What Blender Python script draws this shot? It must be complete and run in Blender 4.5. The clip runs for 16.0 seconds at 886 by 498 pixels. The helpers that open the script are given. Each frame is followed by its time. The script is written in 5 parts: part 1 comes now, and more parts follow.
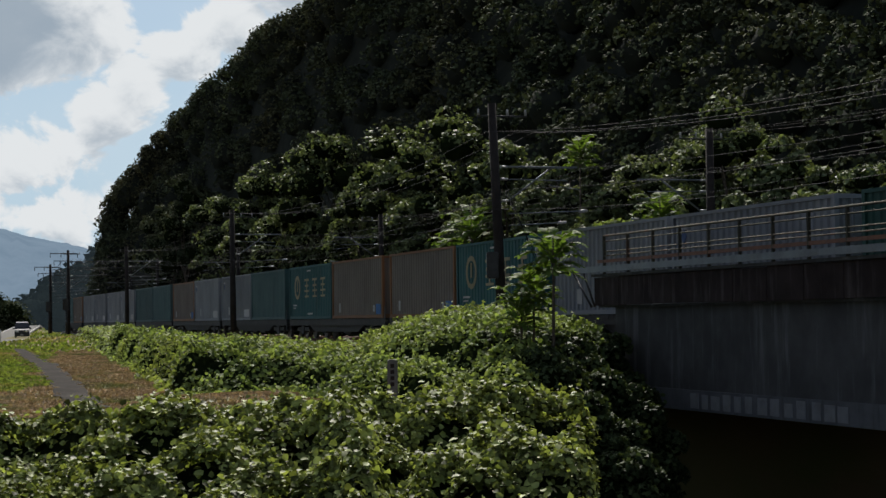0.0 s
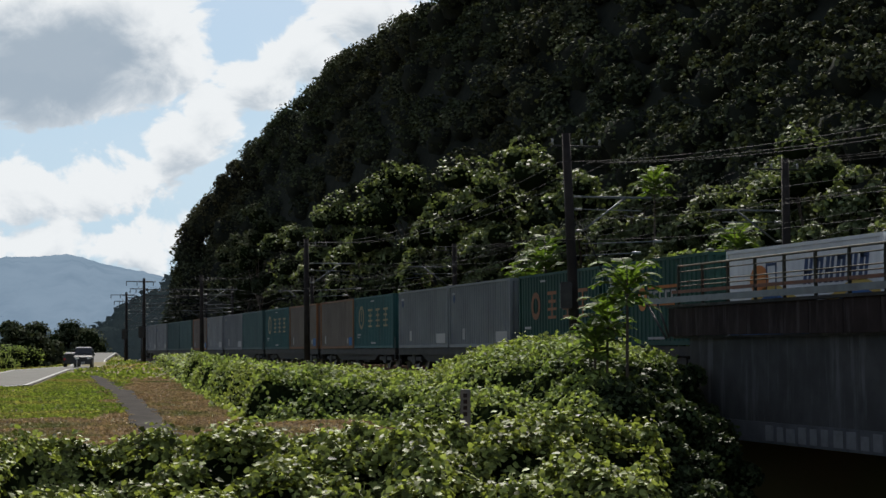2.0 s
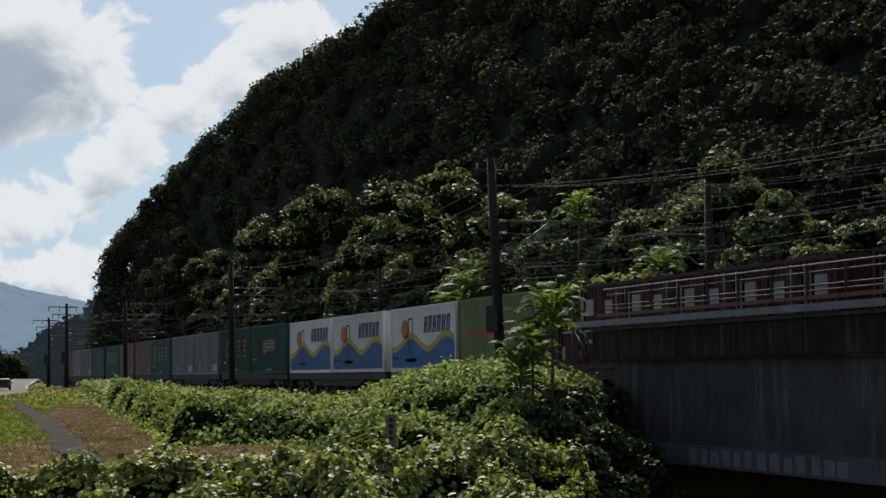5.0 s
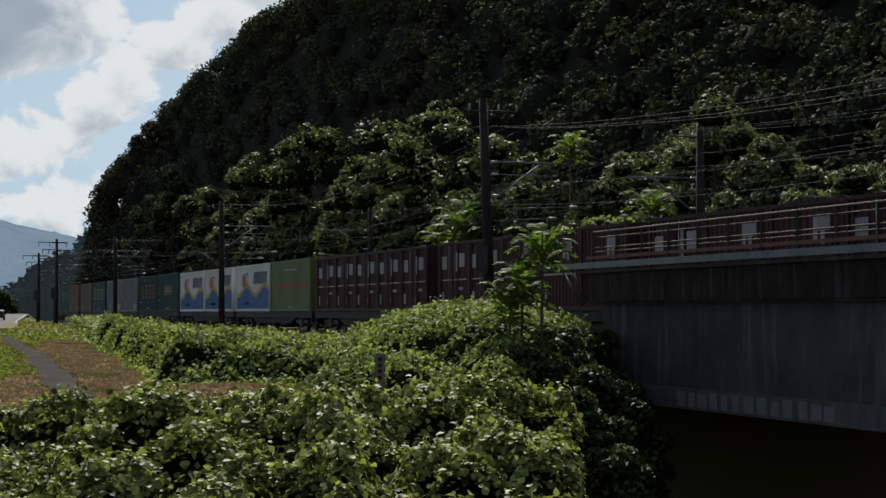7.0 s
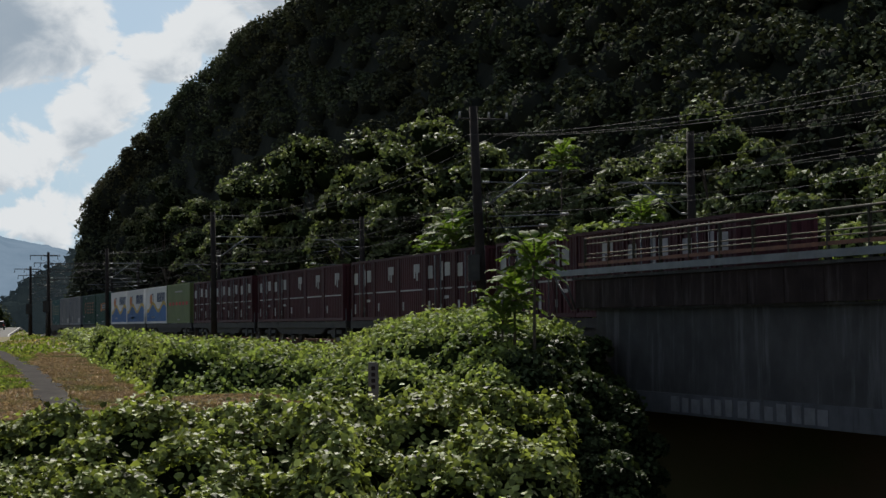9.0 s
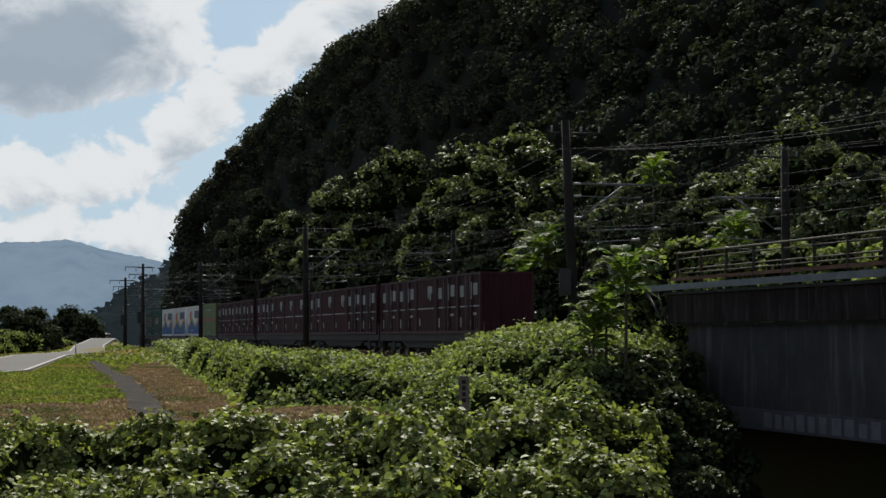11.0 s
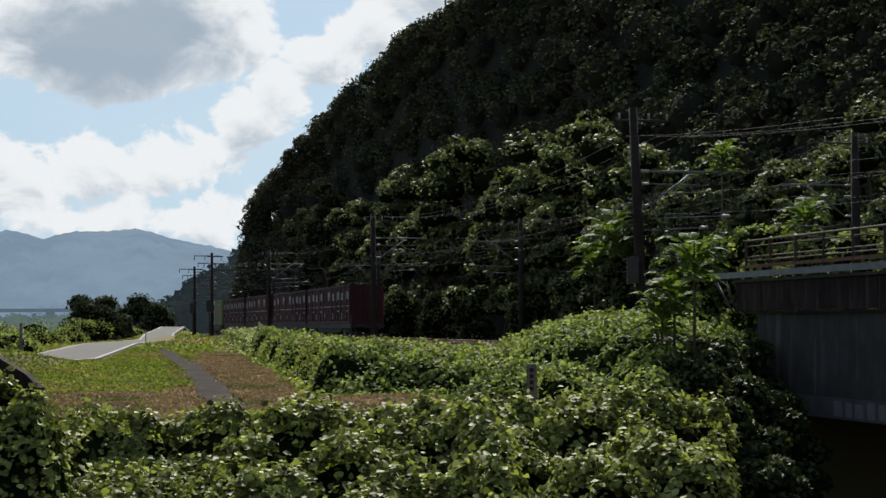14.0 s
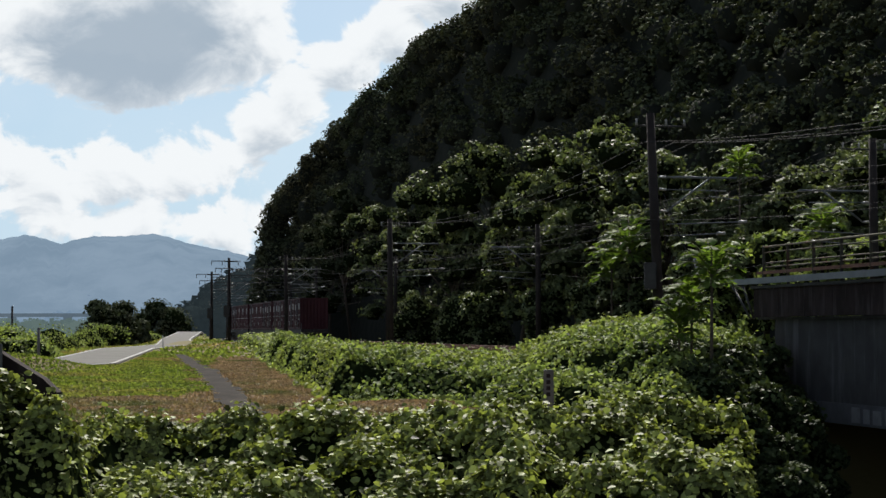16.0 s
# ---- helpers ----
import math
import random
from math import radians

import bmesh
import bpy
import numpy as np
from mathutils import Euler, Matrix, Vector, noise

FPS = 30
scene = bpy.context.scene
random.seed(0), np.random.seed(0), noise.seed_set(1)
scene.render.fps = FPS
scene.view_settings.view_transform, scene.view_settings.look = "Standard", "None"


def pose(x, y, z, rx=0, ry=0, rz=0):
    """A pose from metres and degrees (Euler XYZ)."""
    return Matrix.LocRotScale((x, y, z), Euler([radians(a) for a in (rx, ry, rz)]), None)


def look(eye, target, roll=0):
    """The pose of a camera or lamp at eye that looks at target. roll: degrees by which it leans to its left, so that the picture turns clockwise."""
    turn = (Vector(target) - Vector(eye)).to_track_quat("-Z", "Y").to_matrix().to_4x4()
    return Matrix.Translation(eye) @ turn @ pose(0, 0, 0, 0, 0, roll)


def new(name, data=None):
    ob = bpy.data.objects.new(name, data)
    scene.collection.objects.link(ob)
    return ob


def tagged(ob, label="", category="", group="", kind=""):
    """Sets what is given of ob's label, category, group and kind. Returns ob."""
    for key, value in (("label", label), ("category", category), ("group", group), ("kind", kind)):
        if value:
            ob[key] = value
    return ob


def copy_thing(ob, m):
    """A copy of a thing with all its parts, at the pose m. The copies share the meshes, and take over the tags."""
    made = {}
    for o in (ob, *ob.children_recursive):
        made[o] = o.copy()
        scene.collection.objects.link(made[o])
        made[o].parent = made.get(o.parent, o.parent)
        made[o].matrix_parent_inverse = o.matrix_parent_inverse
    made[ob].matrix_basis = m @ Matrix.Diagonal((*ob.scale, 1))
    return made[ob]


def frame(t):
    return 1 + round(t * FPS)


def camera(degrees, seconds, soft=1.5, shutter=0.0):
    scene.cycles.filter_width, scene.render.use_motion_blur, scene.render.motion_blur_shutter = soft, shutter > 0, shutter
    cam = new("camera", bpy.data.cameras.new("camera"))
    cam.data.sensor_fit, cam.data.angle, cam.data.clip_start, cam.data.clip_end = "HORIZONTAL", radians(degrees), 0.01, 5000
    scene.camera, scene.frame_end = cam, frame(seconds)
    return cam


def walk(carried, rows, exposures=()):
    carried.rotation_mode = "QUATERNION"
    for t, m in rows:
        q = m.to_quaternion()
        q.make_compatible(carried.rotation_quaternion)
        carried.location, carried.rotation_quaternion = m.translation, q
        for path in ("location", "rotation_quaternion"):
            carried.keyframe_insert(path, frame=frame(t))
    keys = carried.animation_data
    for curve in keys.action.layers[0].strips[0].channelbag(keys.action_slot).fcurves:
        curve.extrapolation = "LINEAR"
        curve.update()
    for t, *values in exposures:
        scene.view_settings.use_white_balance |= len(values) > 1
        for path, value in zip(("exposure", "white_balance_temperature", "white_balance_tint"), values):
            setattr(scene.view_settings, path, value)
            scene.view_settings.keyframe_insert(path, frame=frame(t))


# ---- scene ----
# Eye height above the river level; all heights below are written relative to the eye and lifted by E.
E = 6.0
cam = camera(27.53, 16.0, soft=1.5)
ROWS = [
    (0.0, 0.0, 2.219, 0.7), (0.5, 0.59, 2.125, 0.333), (1.0, 1.148, 2.191, -0.225), (1.5, 1.904, 2.614, -0.136),
    (2.0, 2.324, 3.179, 0.325), (2.5, 2.497, 3.486, 0.595), (3.0, 2.556, 3.537, 0.788), (3.5, 2.247, 3.713, 0.846),
    (4.0, 1.37, 3.914, 0.717), (4.2, 0.816, 3.972, 0.794), (6.3, -0.422, 3.257, 0.447), (6.5, -0.498, 2.843, 0.355),
    (7.0, -0.34, 2.034, -0.104), (7.5, -0.128, 1.637, -0.192), (8.0, -0.469, 1.679, 0.057), (8.5, -0.653, 1.85, 0.391),
    (9.0, -0.599, 2.297, 0.608), (9.5, -0.109, 2.819, 0.745), (9.7, 0.232, 2.855, 0.557), (11.8, 3.276, 2.411, 0.23),
    (12.0, 3.473, 2.164, 0.207), (12.5, 3.796, 1.471, 0.006), (13.0, 4.074, 1.507, -0.062), (13.5, 4.311, 1.958, 0.042),
    (14.0, 4.433, 2.385, 0.213), (14.5, 4.548, 2.661, 0.393), (15.0, 4.739, 2.707, 0.299), (15.5, 4.918, 2.608, 0.146),
    (16.0, 4.97, 2.56, 0.102),
]
EXPOSURES = [(0, 0.34), (0.5, 0.32), (1.5, 0.42), (2.5, 0.54), (3.5, 0.48), (6.5, 0.32), (9, 0.30), (12, 0.36), (14, 0.50), (15, 0.62), (16, 0.58)]
walk(cam, [(t, pose(0, 0, E, 0, 0, yaw) @ pose(0, 0, 0, 90 + pitch, 0, 0) @ pose(0, 0, 0, 0, 0, -roll)) for t, yaw, pitch, roll in ROWS], EXPOSURES)

# ---- sky and sun ----
SUN_EL, SUN_AZ = 41.0, -3.0      # degrees up, degrees to the right of straight ahead


def math_node(nt, op, a, b=None, c=None, clamp=False):
    n = nt.nodes.new("ShaderNodeMath")
    n.operation, n.use_clamp = op, clamp
    for i, v in enumerate((a, b, c)):
        if v is None:
            continue
        if isinstance(v, (int, float)):
            n.inputs[i].default_value = v
        else:
            nt.links.new(v, n.inputs[i])
    return n.outputs[0]


def mix_col(nt, fac, a, b, blend="MIX"):
    n = nt.nodes.new("ShaderNodeMix")
    n.data_type, n.blend_type = "RGBA", blend
    for sock, v in ((n.inputs[0], fac), (n.inputs[6], a), (n.inputs[7], b)):
        if isinstance(v, (int, float)):
            sock.default_value = v
        elif isinstance(v, tuple):
            sock.default_value = (*v, 1.0)
        else:
            nt.links.new(v, sock)
    return n.outputs[2]


def smooth(nt, v, lo, hi):
    n = nt.nodes.new("ShaderNodeMapRange")
    n.interpolation_type = "SMOOTHSTEP"
    nt.links.new(v, n.inputs[0])
    n.inputs[1].default_value, n.inputs[2].default_value = lo, hi
    return n.outputs[0]


def noise_tex(nt, vec, scale, detail=4.0, rough=0.55, dist=0.0):
    n = nt.nodes.new("ShaderNodeTexNoise")
    if vec is not None:
        nt.links.new(vec, n.inputs["Vector"])
    n.inputs["Scale"].default_value, n.inputs["Detail"].default_value = scale, detail
    n.inputs["Roughness"].default_value, n.inputs["Distortion"].default_value = rough, dist
    return n.outputs[0]


# Cumulus banks, as (side, up, half width, half height, weight) in tangents of the angle from straight ahead.
CLOUDS = [
    (-0.258, 0.168, 0.080, 0.034, 1.75), (-0.185, 0.117, 0.024, 0.018, 0.9), (-0.163, 0.130, 0.026, 0.020, 0.9),
    (-0.142, 0.146, 0.028, 0.022, 0.9), (-0.113, 0.163, 0.030, 0.022, 0.9), (-0.080, 0.182, 0.036, 0.026, 0.9),
    (-0.228, 0.088, 0.040, 0.028, 0.85), (-0.268, 0.083, 0.040, 0.028, 0.85), (-0.312, 0.080, 0.042, 0.030, 0.85),
    (-0.205, 0.060, 0.034, 0.022, 0.8), (-0.340, 0.100, 0.040, 0.030, 0.8), (-0.262, 0.062, 0.060, 0.016, 0.8),
]


def build_sky():
    world = bpy.data.worlds.new("sky")
    scene.world, world.use_nodes = world, True
    nt = world.node_tree
    nt.nodes.clear()
    sky = nt.nodes.new("ShaderNodeTexSky")
    sky.sky_type, sky.sun_disc = "NISHITA", False
    sky.sun_elevation, sky.sun_rotation = radians(SUN_EL), radians(SUN_AZ)
    sky.dust_density, sky.air_density = 1.5, 1.0
    co = nt.nodes.new("ShaderNodeTexCoord")
    sep = nt.nodes.new("ShaderNodeSeparateXYZ")
    nt.links.new(co.outputs["Generated"], sep.inputs[0])
    ahead = math_node(nt, "ADD", math_node(nt, "ABSOLUTE", sep.outputs[1]), 0.02)
    px = math_node(nt, "DIVIDE", sep.outputs[0], ahead)
    pz = math_node(nt, "DIVIDE", sep.outputs[2], ahead)
    comb = nt.nodes.new("ShaderNodeCombineXYZ")
    nt.links.new(px, comb.inputs[0])
    nt.links.new(math_node(nt, "MULTIPLY", pz, 1.35), comb.inputs[1])
    broad = noise_tex(nt, comb.outputs[0], 6.0, 4.0, 0.5)
    # away from the banks that are in view, scattered cloud of the same kind
    side = smooth(nt, math_node(nt, "ABSOLUTE", px), 0.42, 0.6)
    high = smooth(nt, pz, 0.26, 0.4)
    other = math_node(nt, "MULTIPLY", math_node(nt, "MAXIMUM", side, high), math_node(nt, "MULTIPLY", broad, 0.72))

    def density(lift):
        """How thick the cloud is, a little higher up than the ray looks."""
        z = math_node(nt, "ADD", pz, lift)
        vec = nt.nodes.new("ShaderNodeCombineXYZ")
        nt.links.new(px, vec.inputs[0])
        nt.links.new(math_node(nt, "MULTIPLY", z, 1.35), vec.inputs[1])
        billow = noise_tex(nt, vec.outputs[0], 24.0, 10.0, 0.58, 0.35)
        total = None
        for cx, cz, rx, rz, w in CLOUDS:
            ex = math_node(nt, "MULTIPLY", math_node(nt, "SUBTRACT", px, cx), 1 / rx)
            ez = math_node(nt, "MULTIPLY", math_node(nt, "SUBTRACT", z, cz), 1 / rz)
            d2 = math_node(nt, "ADD", math_node(nt, "POWER", ex, 2.0), math_node(nt, "POWER", ez, 2.0))
            g = math_node(nt, "MULTIPLY", math_node(nt, "EXPONENT", math_node(nt, "MULTIPLY", d2, -0.8)), w)
            total = g if total is None else math_node(nt, "MAXIMUM", total, g)
        return math_node(nt, "ADD", math_node(nt, "MAXIMUM", total, other), math_node(nt, "MULTIPLY", math_node(nt, "SUBTRACT", billow, 0.5), 1.75))

    field, above = density(0.0), density(0.011)
    mask = smooth(nt, field, 0.42, 0.60)
    grey = math_node(nt, "MULTIPLY", smooth(nt, above, 0.60, 1.45), 0.92)
    shade = smooth(nt, math_node(nt, "SUBTRACT", above, field), 0.0, 0.38)
    white = mix_col(nt, math_node(nt, "MULTIPLY", shade, 0.6), (0.86, 0.89, 0.91), (0.56, 0.63, 0.70))
    cloud = mix_col(nt, grey, white, (0.345, 0.425, 0.512))
    blue = mix_col(nt, 1.0, sky.outputs[0], (SKY_GAIN * 0.94, SKY_GAIN, SKY_GAIN * 1.10), "MULTIPLY")
    haze = math_node(nt, "MULTIPLY", smooth(nt, pz, 0.50, -0.15), smooth(nt, sep.outputs[1], -0.1, 0.8))
    base = mix_col(nt, math_node(nt, "MULTIPLY", haze, 0.95), blue, (0.43, 0.67, 0.89))
    veil = mix_col(nt, math_node(nt, "MULTIPLY", smooth(nt, broad, 0.35, 0.7), 0.2), base, (0.85, 0.90, 0.94))
    colour = mix_col(nt, mask, veil, cloud)
    bg = nt.nodes.new("ShaderNodeBackground")
    nt.links.new(colour, bg.inputs[0])
    bg.inputs[1].default_value = SKY_STRENGTH
    out = nt.nodes.new("ShaderNodeOutputWorld")
    nt.links.new(bg.outputs[0], out.inputs[0])


SKY_GAIN, SKY_STRENGTH = 0.066, 0.70
build_sky()
sun = new("sun", bpy.data.lights.new("sun", "SUN"))
sun.data.energy, sun.data.angle, sun.data.color = 5.0, radians(0.53), (1.0, 0.95, 0.86)
az, el = radians(SUN_AZ), radians(SUN_EL)
sun.matrix_world = look((0, 0, 60), Vector((0, 0, 60)) - Vector((math.sin(az) * math.cos(el), math.cos(az) * math.cos(el), math.sin(el))))


# ---- materials ----
def material(name, colours, scale=4.0, rough=0.7, metal=0.0, bump=0.0, bump_scale=40.0, island=0.0, spec=0.5, stain=None, through_light=0.0, detail=5.0, objectwise=False, streak=0.0, stain_mix=0.75):
    """Two or three colours mixed by noise at one scale, dirt at a second, fine relief, and for leaves light that comes through."""
    m = bpy.data.materials.new(name)
    m.use_nodes = True
    nt = m.node_tree
    b = nt.nodes["Principled BSDF"]
    co = nt.nodes.new("ShaderNodeTexCoord")
    vec = co.outputs["Object"]
    n1 = noise_tex(nt, vec, scale, detail, 0.6)
    col = mix_col(nt, smooth(nt, n1, 0.3, 0.7), colours[0], colours[1])
    if len(colours) > 2:
        col = mix_col(nt, smooth(nt, noise_tex(nt, vec, scale * 0.23, 4.0), 0.45, 0.7), col, colours[2])
    if island:
        geo = nt.nodes.new("ShaderNodeNewGeometry")
        ramp = math_node(nt, "MULTIPLY_ADD", geo.outputs["Random Per Island"], island, 1 - island / 2)
        grey = nt.nodes.new("ShaderNodeCombineColor")
        for i in range(3):
            nt.links.new(ramp, grey.inputs[i])
        col = mix_col(nt, 1.0, col, grey.outputs[0], "MULTIPLY")
    if objectwise:
        info = nt.nodes.new("ShaderNodeObjectInfo")
        ramp = math_node(nt, "MULTIPLY_ADD", info.outputs["Random"], 0.3, 0.85)
        grey = nt.nodes.new("ShaderNodeCombineColor")
        for i in range(3):
            nt.links.new(ramp, grey.inputs[i])
        col = mix_col(nt, 1.0, col, grey.outputs[0], "MULTIPLY")
    if stain:
        mp = nt.nodes.new("ShaderNodeMapping")
        nt.links.new(vec, mp.inputs[0])
        mp.inputs["Scale"].default_value = (1.0, 1.0, 0.12) if streak else (1, 1, 1)
        s = smooth(nt, noise_tex(nt, mp.outputs[0], streak or scale * 0.6, 6.0, 0.65), 0.5, 0.72)
        col = mix_col(nt, math_node(nt, "MULTIPLY", s, stain_mix), col, stain)
    nt.links.new(col, b.inputs["Base Color"])
    b.inputs["Roughness"].default_value, b.inputs["Metallic"].default_value = rough, metal
    b.inputs["Specular IOR Level"].default_value = spec
    if bump:
        bn = nt.nodes.new("ShaderNodeBump")
        bn.inputs["Strength"].default_value, bn.inputs["Distance"].default_value = bump, 0.02
        nt.links.new(noise_tex(nt, vec, bump_scale, 6.0, 0.65), bn.inputs["Height"])
        nt.links.new(bn.outputs[0], b.inputs["Normal"])
    if through_light:
        tr = nt.nodes.new("ShaderNodeBsdfTranslucent")
        nt.links.new(mix_col(nt, 1.0, col, (1.4, 1.45, 0.7), "MULTIPLY"), tr.inputs[0])
        mx = nt.nodes.new("ShaderNodeMixShader")
        mx.inputs[0].default_value = through_light
        nt.links.new(b.outputs[0], mx.inputs[1])
        nt.links.new(tr.outputs[0], mx.inputs[2])
        nt.links.new(mx.outputs[0], nt.nodes["Material Output"].inputs[0])
    return m


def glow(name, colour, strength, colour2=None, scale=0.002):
    """A far backdrop that carries its own air light: haze put in as emission."""
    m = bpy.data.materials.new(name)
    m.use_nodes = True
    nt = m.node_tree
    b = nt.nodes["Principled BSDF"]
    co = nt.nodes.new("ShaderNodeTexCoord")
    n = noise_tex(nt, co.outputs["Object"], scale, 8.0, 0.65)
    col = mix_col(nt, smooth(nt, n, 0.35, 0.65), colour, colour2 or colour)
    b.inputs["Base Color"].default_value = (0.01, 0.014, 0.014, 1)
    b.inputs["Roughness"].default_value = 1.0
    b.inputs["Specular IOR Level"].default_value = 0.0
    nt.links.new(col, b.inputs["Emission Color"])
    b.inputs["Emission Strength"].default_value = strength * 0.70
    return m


M_KUDZU = material("kudzu_leaf", [(0.100, 0.124, 0.035), (0.255, 0.286, 0.102), (0.158, 0.184, 0.052)], 1.2, 0.56, island=1.75, through_light=0.25, spec=0.08)
M_SLOPE = material("slope_leaf", [(0.106, 0.146, 0.048), (0.232, 0.280, 0.104), (0.180, 0.208, 0.068)], 0.5, 0.62, island=1.4, through_light=0.32, spec=0.05)
M_TREE = material("tree_leaf", [(0.066, 0.088, 0.042), (0.130, 0.154, 0.076)], 0.4, 0.58, island=1.3, through_light=0.22, spec=0.07)
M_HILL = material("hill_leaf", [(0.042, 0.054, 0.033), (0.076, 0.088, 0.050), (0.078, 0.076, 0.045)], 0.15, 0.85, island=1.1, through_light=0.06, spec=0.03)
# shade between the hill's crowns, put into the colour
M_FOREST_SHADE = material("forest_gap_shade", [(0.017, 0.020, 0.017), (0.026, 0.029, 0.024)], 0.8, 0.95, spec=0.02)
# leaf colour darkened to stand for the shade at the bridge end
M_SHADED_THICKET = material("shaded_thicket_leaf", [(0.028, 0.042, 0.018), (0.060, 0.078, 0.034)], 1.5, 0.6, island=1.4, through_light=0.15, spec=0.06)
# near-black stand-in for the shade between leaves and inside crowns
M_GAP_SHADE = material("foliage_gap_shade", [(0.006, 0.010, 0.004), (0.012, 0.017, 0.006)], 2.0, 1.0, spec=0.0)
M_FERN = material("fern_leaf", [(0.066, 0.112, 0.024), (0.112, 0.164, 0.036)], 2.0, 0.6, island=0.7, through_light=0.36, spec=0.06)
M_GRASS = material("grass_blade", [(0.100, 0.140, 0.034), (0.165, 0.205, 0.050), (0.23, 0.18, 0.088)], 0.55, 0.75, island=1.1, through_light=0.34, spec=0.08)
M_DRY = material("dry_grass", [(0.27, 0.18, 0.12), (0.42, 0.30, 0.21), (0.17, 0.17, 0.075)], 1.6, 0.85, island=0.9, through_light=0.1, spec=0.1)
M_BARK = material("bark", [(0.045, 0.035, 0.026), (0.09, 0.07, 0.05)], 6.0, 0.9, bump=0.6, bump_scale=25)
M_ASPHALT = material("road_asphalt", [(0.085, 0.083, 0.079), (0.115, 0.112, 0.106)], 0.6, 0.95, spec=0.15, bump=0.2, bump_scale=60, stain=(0.11, 0.11, 0.105))
M_PATH = material("path_asphalt", [(0.034, 0.031, 0.029), (0.052, 0.047, 0.044)], 1.2, 1.0, spec=0.02, bump=0.3, bump_scale=50, stain=(0.075, 0.066, 0.055))
M_LINE = material("road_paint", [(0.40, 0.40, 0.39), (0.30, 0.30, 0.29)], 2.0, 0.8, spec=0.2)
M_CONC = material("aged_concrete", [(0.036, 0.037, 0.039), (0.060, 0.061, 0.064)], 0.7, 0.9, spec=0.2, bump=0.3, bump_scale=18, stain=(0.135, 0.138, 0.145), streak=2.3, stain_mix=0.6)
M_CONC_DARK = material("dark_concrete", [(0.017, 0.012, 0.012), (0.032, 0.024, 0.024)], 0.9, 0.95, spec=0.1, bump=0.35, bump_scale=15, stain=(0.085, 0.076, 0.076), streak=3.4, stain_mix=0.6)
M_POST = material("marker_concrete", [(0.09, 0.087, 0.084), (0.13, 0.125, 0.12)], 5.0, 0.85, bump=0.3, bump_scale=40, stain=(0.13, 0.12, 0.11))
M_PATCH = material("mortar", [(0.115, 0.120, 0.132), (0.145, 0.150, 0.162)], 3.0, 0.9, stain=(0.08, 0.08, 0.085))
M_CONC_PALE = material("limed_concrete", [(0.066, 0.070, 0.078), (0.090, 0.095, 0.104)], 1.6, 0.9, spec=0.15, bump=0.25, bump_scale=18, stain=(0.038, 0.038, 0.041), streak=4.0, stain_mix=0.6)
M_GALV = material("galvanised_steel", [(0.075, 0.088, 0.10), (0.11, 0.125, 0.14)], 2.0, 0.55, 0.1, stain=(0.05, 0.052, 0.056))
M_RAIL_PAINT = material("railing_paint", [(0.030, 0.030, 0.024), (0.055, 0.053, 0.042)], 3.0, 0.75, 0.0, spec=0.05, stain=(0.07, 0.03, 0.018))
M_RUST = material("rusty_steel", [(0.10, 0.045, 0.028), (0.16, 0.07, 0.04)], 4.0, 0.75, 0.3, bump=0.2)
M_UNDER = material("underframe", [(0.018, 0.018, 0.019), (0.035, 0.032, 0.03)], 3.0, 0.8, 0.2, objectwise=True)
M_WHEEL = material("wheel_steel", [(0.07, 0.06, 0.055), (0.12, 0.10, 0.09)], 5.0, 0.5, 0.6)
M_POLE = material("pole_concrete", [(0.018, 0.015, 0.015), (0.030, 0.026, 0.025)], 2.0, 0.9, spec=0.15, bump=0.2, stain=(0.018, 0.016, 0.015))
M_STEEL_DARK = material("dark_steel", [(0.02, 0.02, 0.022), (0.035, 0.035, 0.038)], 4.0, 0.55, 0.4)
M_WIRE = material("wire", [(0.016, 0.016, 0.018), (0.026, 0.026, 0.028)], 2.0, 0.8, 0.0, spec=0.08)
M_PORCELAIN = material("porcelain", [(0.20, 0.20, 0.195), (0.26, 0.26, 0.25)], 3.0, 0.5)
M_BALLAST = material("ballast", [(0.05, 0.042, 0.036), (0.10, 0.085, 0.075)], 14.0, 0.95, bump=1.0, bump_scale=22, stain=(0.09, 0.05, 0.03))
M_SLEEPER = material("sleeper", [(0.16, 0.15, 0.14), (0.22, 0.2, 0.19)], 4.0, 0.9)
M_GROUND = material("soil_and_weeds", [(0.10, 0.10, 0.04), (0.15, 0.10, 0.06), (0.11, 0.11, 0.04)], 0.25, 0.95, bump=0.8, bump_scale=6, stain=(0.16, 0.12, 0.065), spec=0.1)
M_WATER = material("river_water", [(0.25, 0.29, 0.31), (0.32, 0.36, 0.38)], 0.02, 0.12, spec=0.6)
M_FAR_DECK = glow("deck_haze_glow", (0.085, 0.12, 0.155), 1.0, (0.10, 0.135, 0.17), 0.05)
# brook colour taken down to near-black to stand for the bridge's shade
M_BROOK = material("shaded_brook_water", [(0.002, 0.002, 0.002), (0.004, 0.004, 0.004)], 0.3, 0.12, bump=0.05, bump_scale=3, spec=0.12)
M_MOUNT = glow("mountain_haze_glow", (0.180, 0.255, 0.345), 1.0, (0.225, 0.305, 0.400), 0.006)
M_MOUNT_BACK = glow("foothill_haze_glow", (0.150, 0.225, 0.325), 1.0, (0.20, 0.28, 0.38), 0.02)
M_TYRE = material("tyre", [(0.015, 0.015, 0.015), (0.025, 0.025, 0.025)], 8.0, 0.8)
M_GLASS = material("dark_glass", [(0.012, 0.014, 0.017), (0.02, 0.022, 0.026)], 2.0, 0.08)
M_VAN = material("van_paint", [(0.020, 0.022, 0.028), (0.030, 0.032, 0.038)], 2.0, 0.25, 0.2)
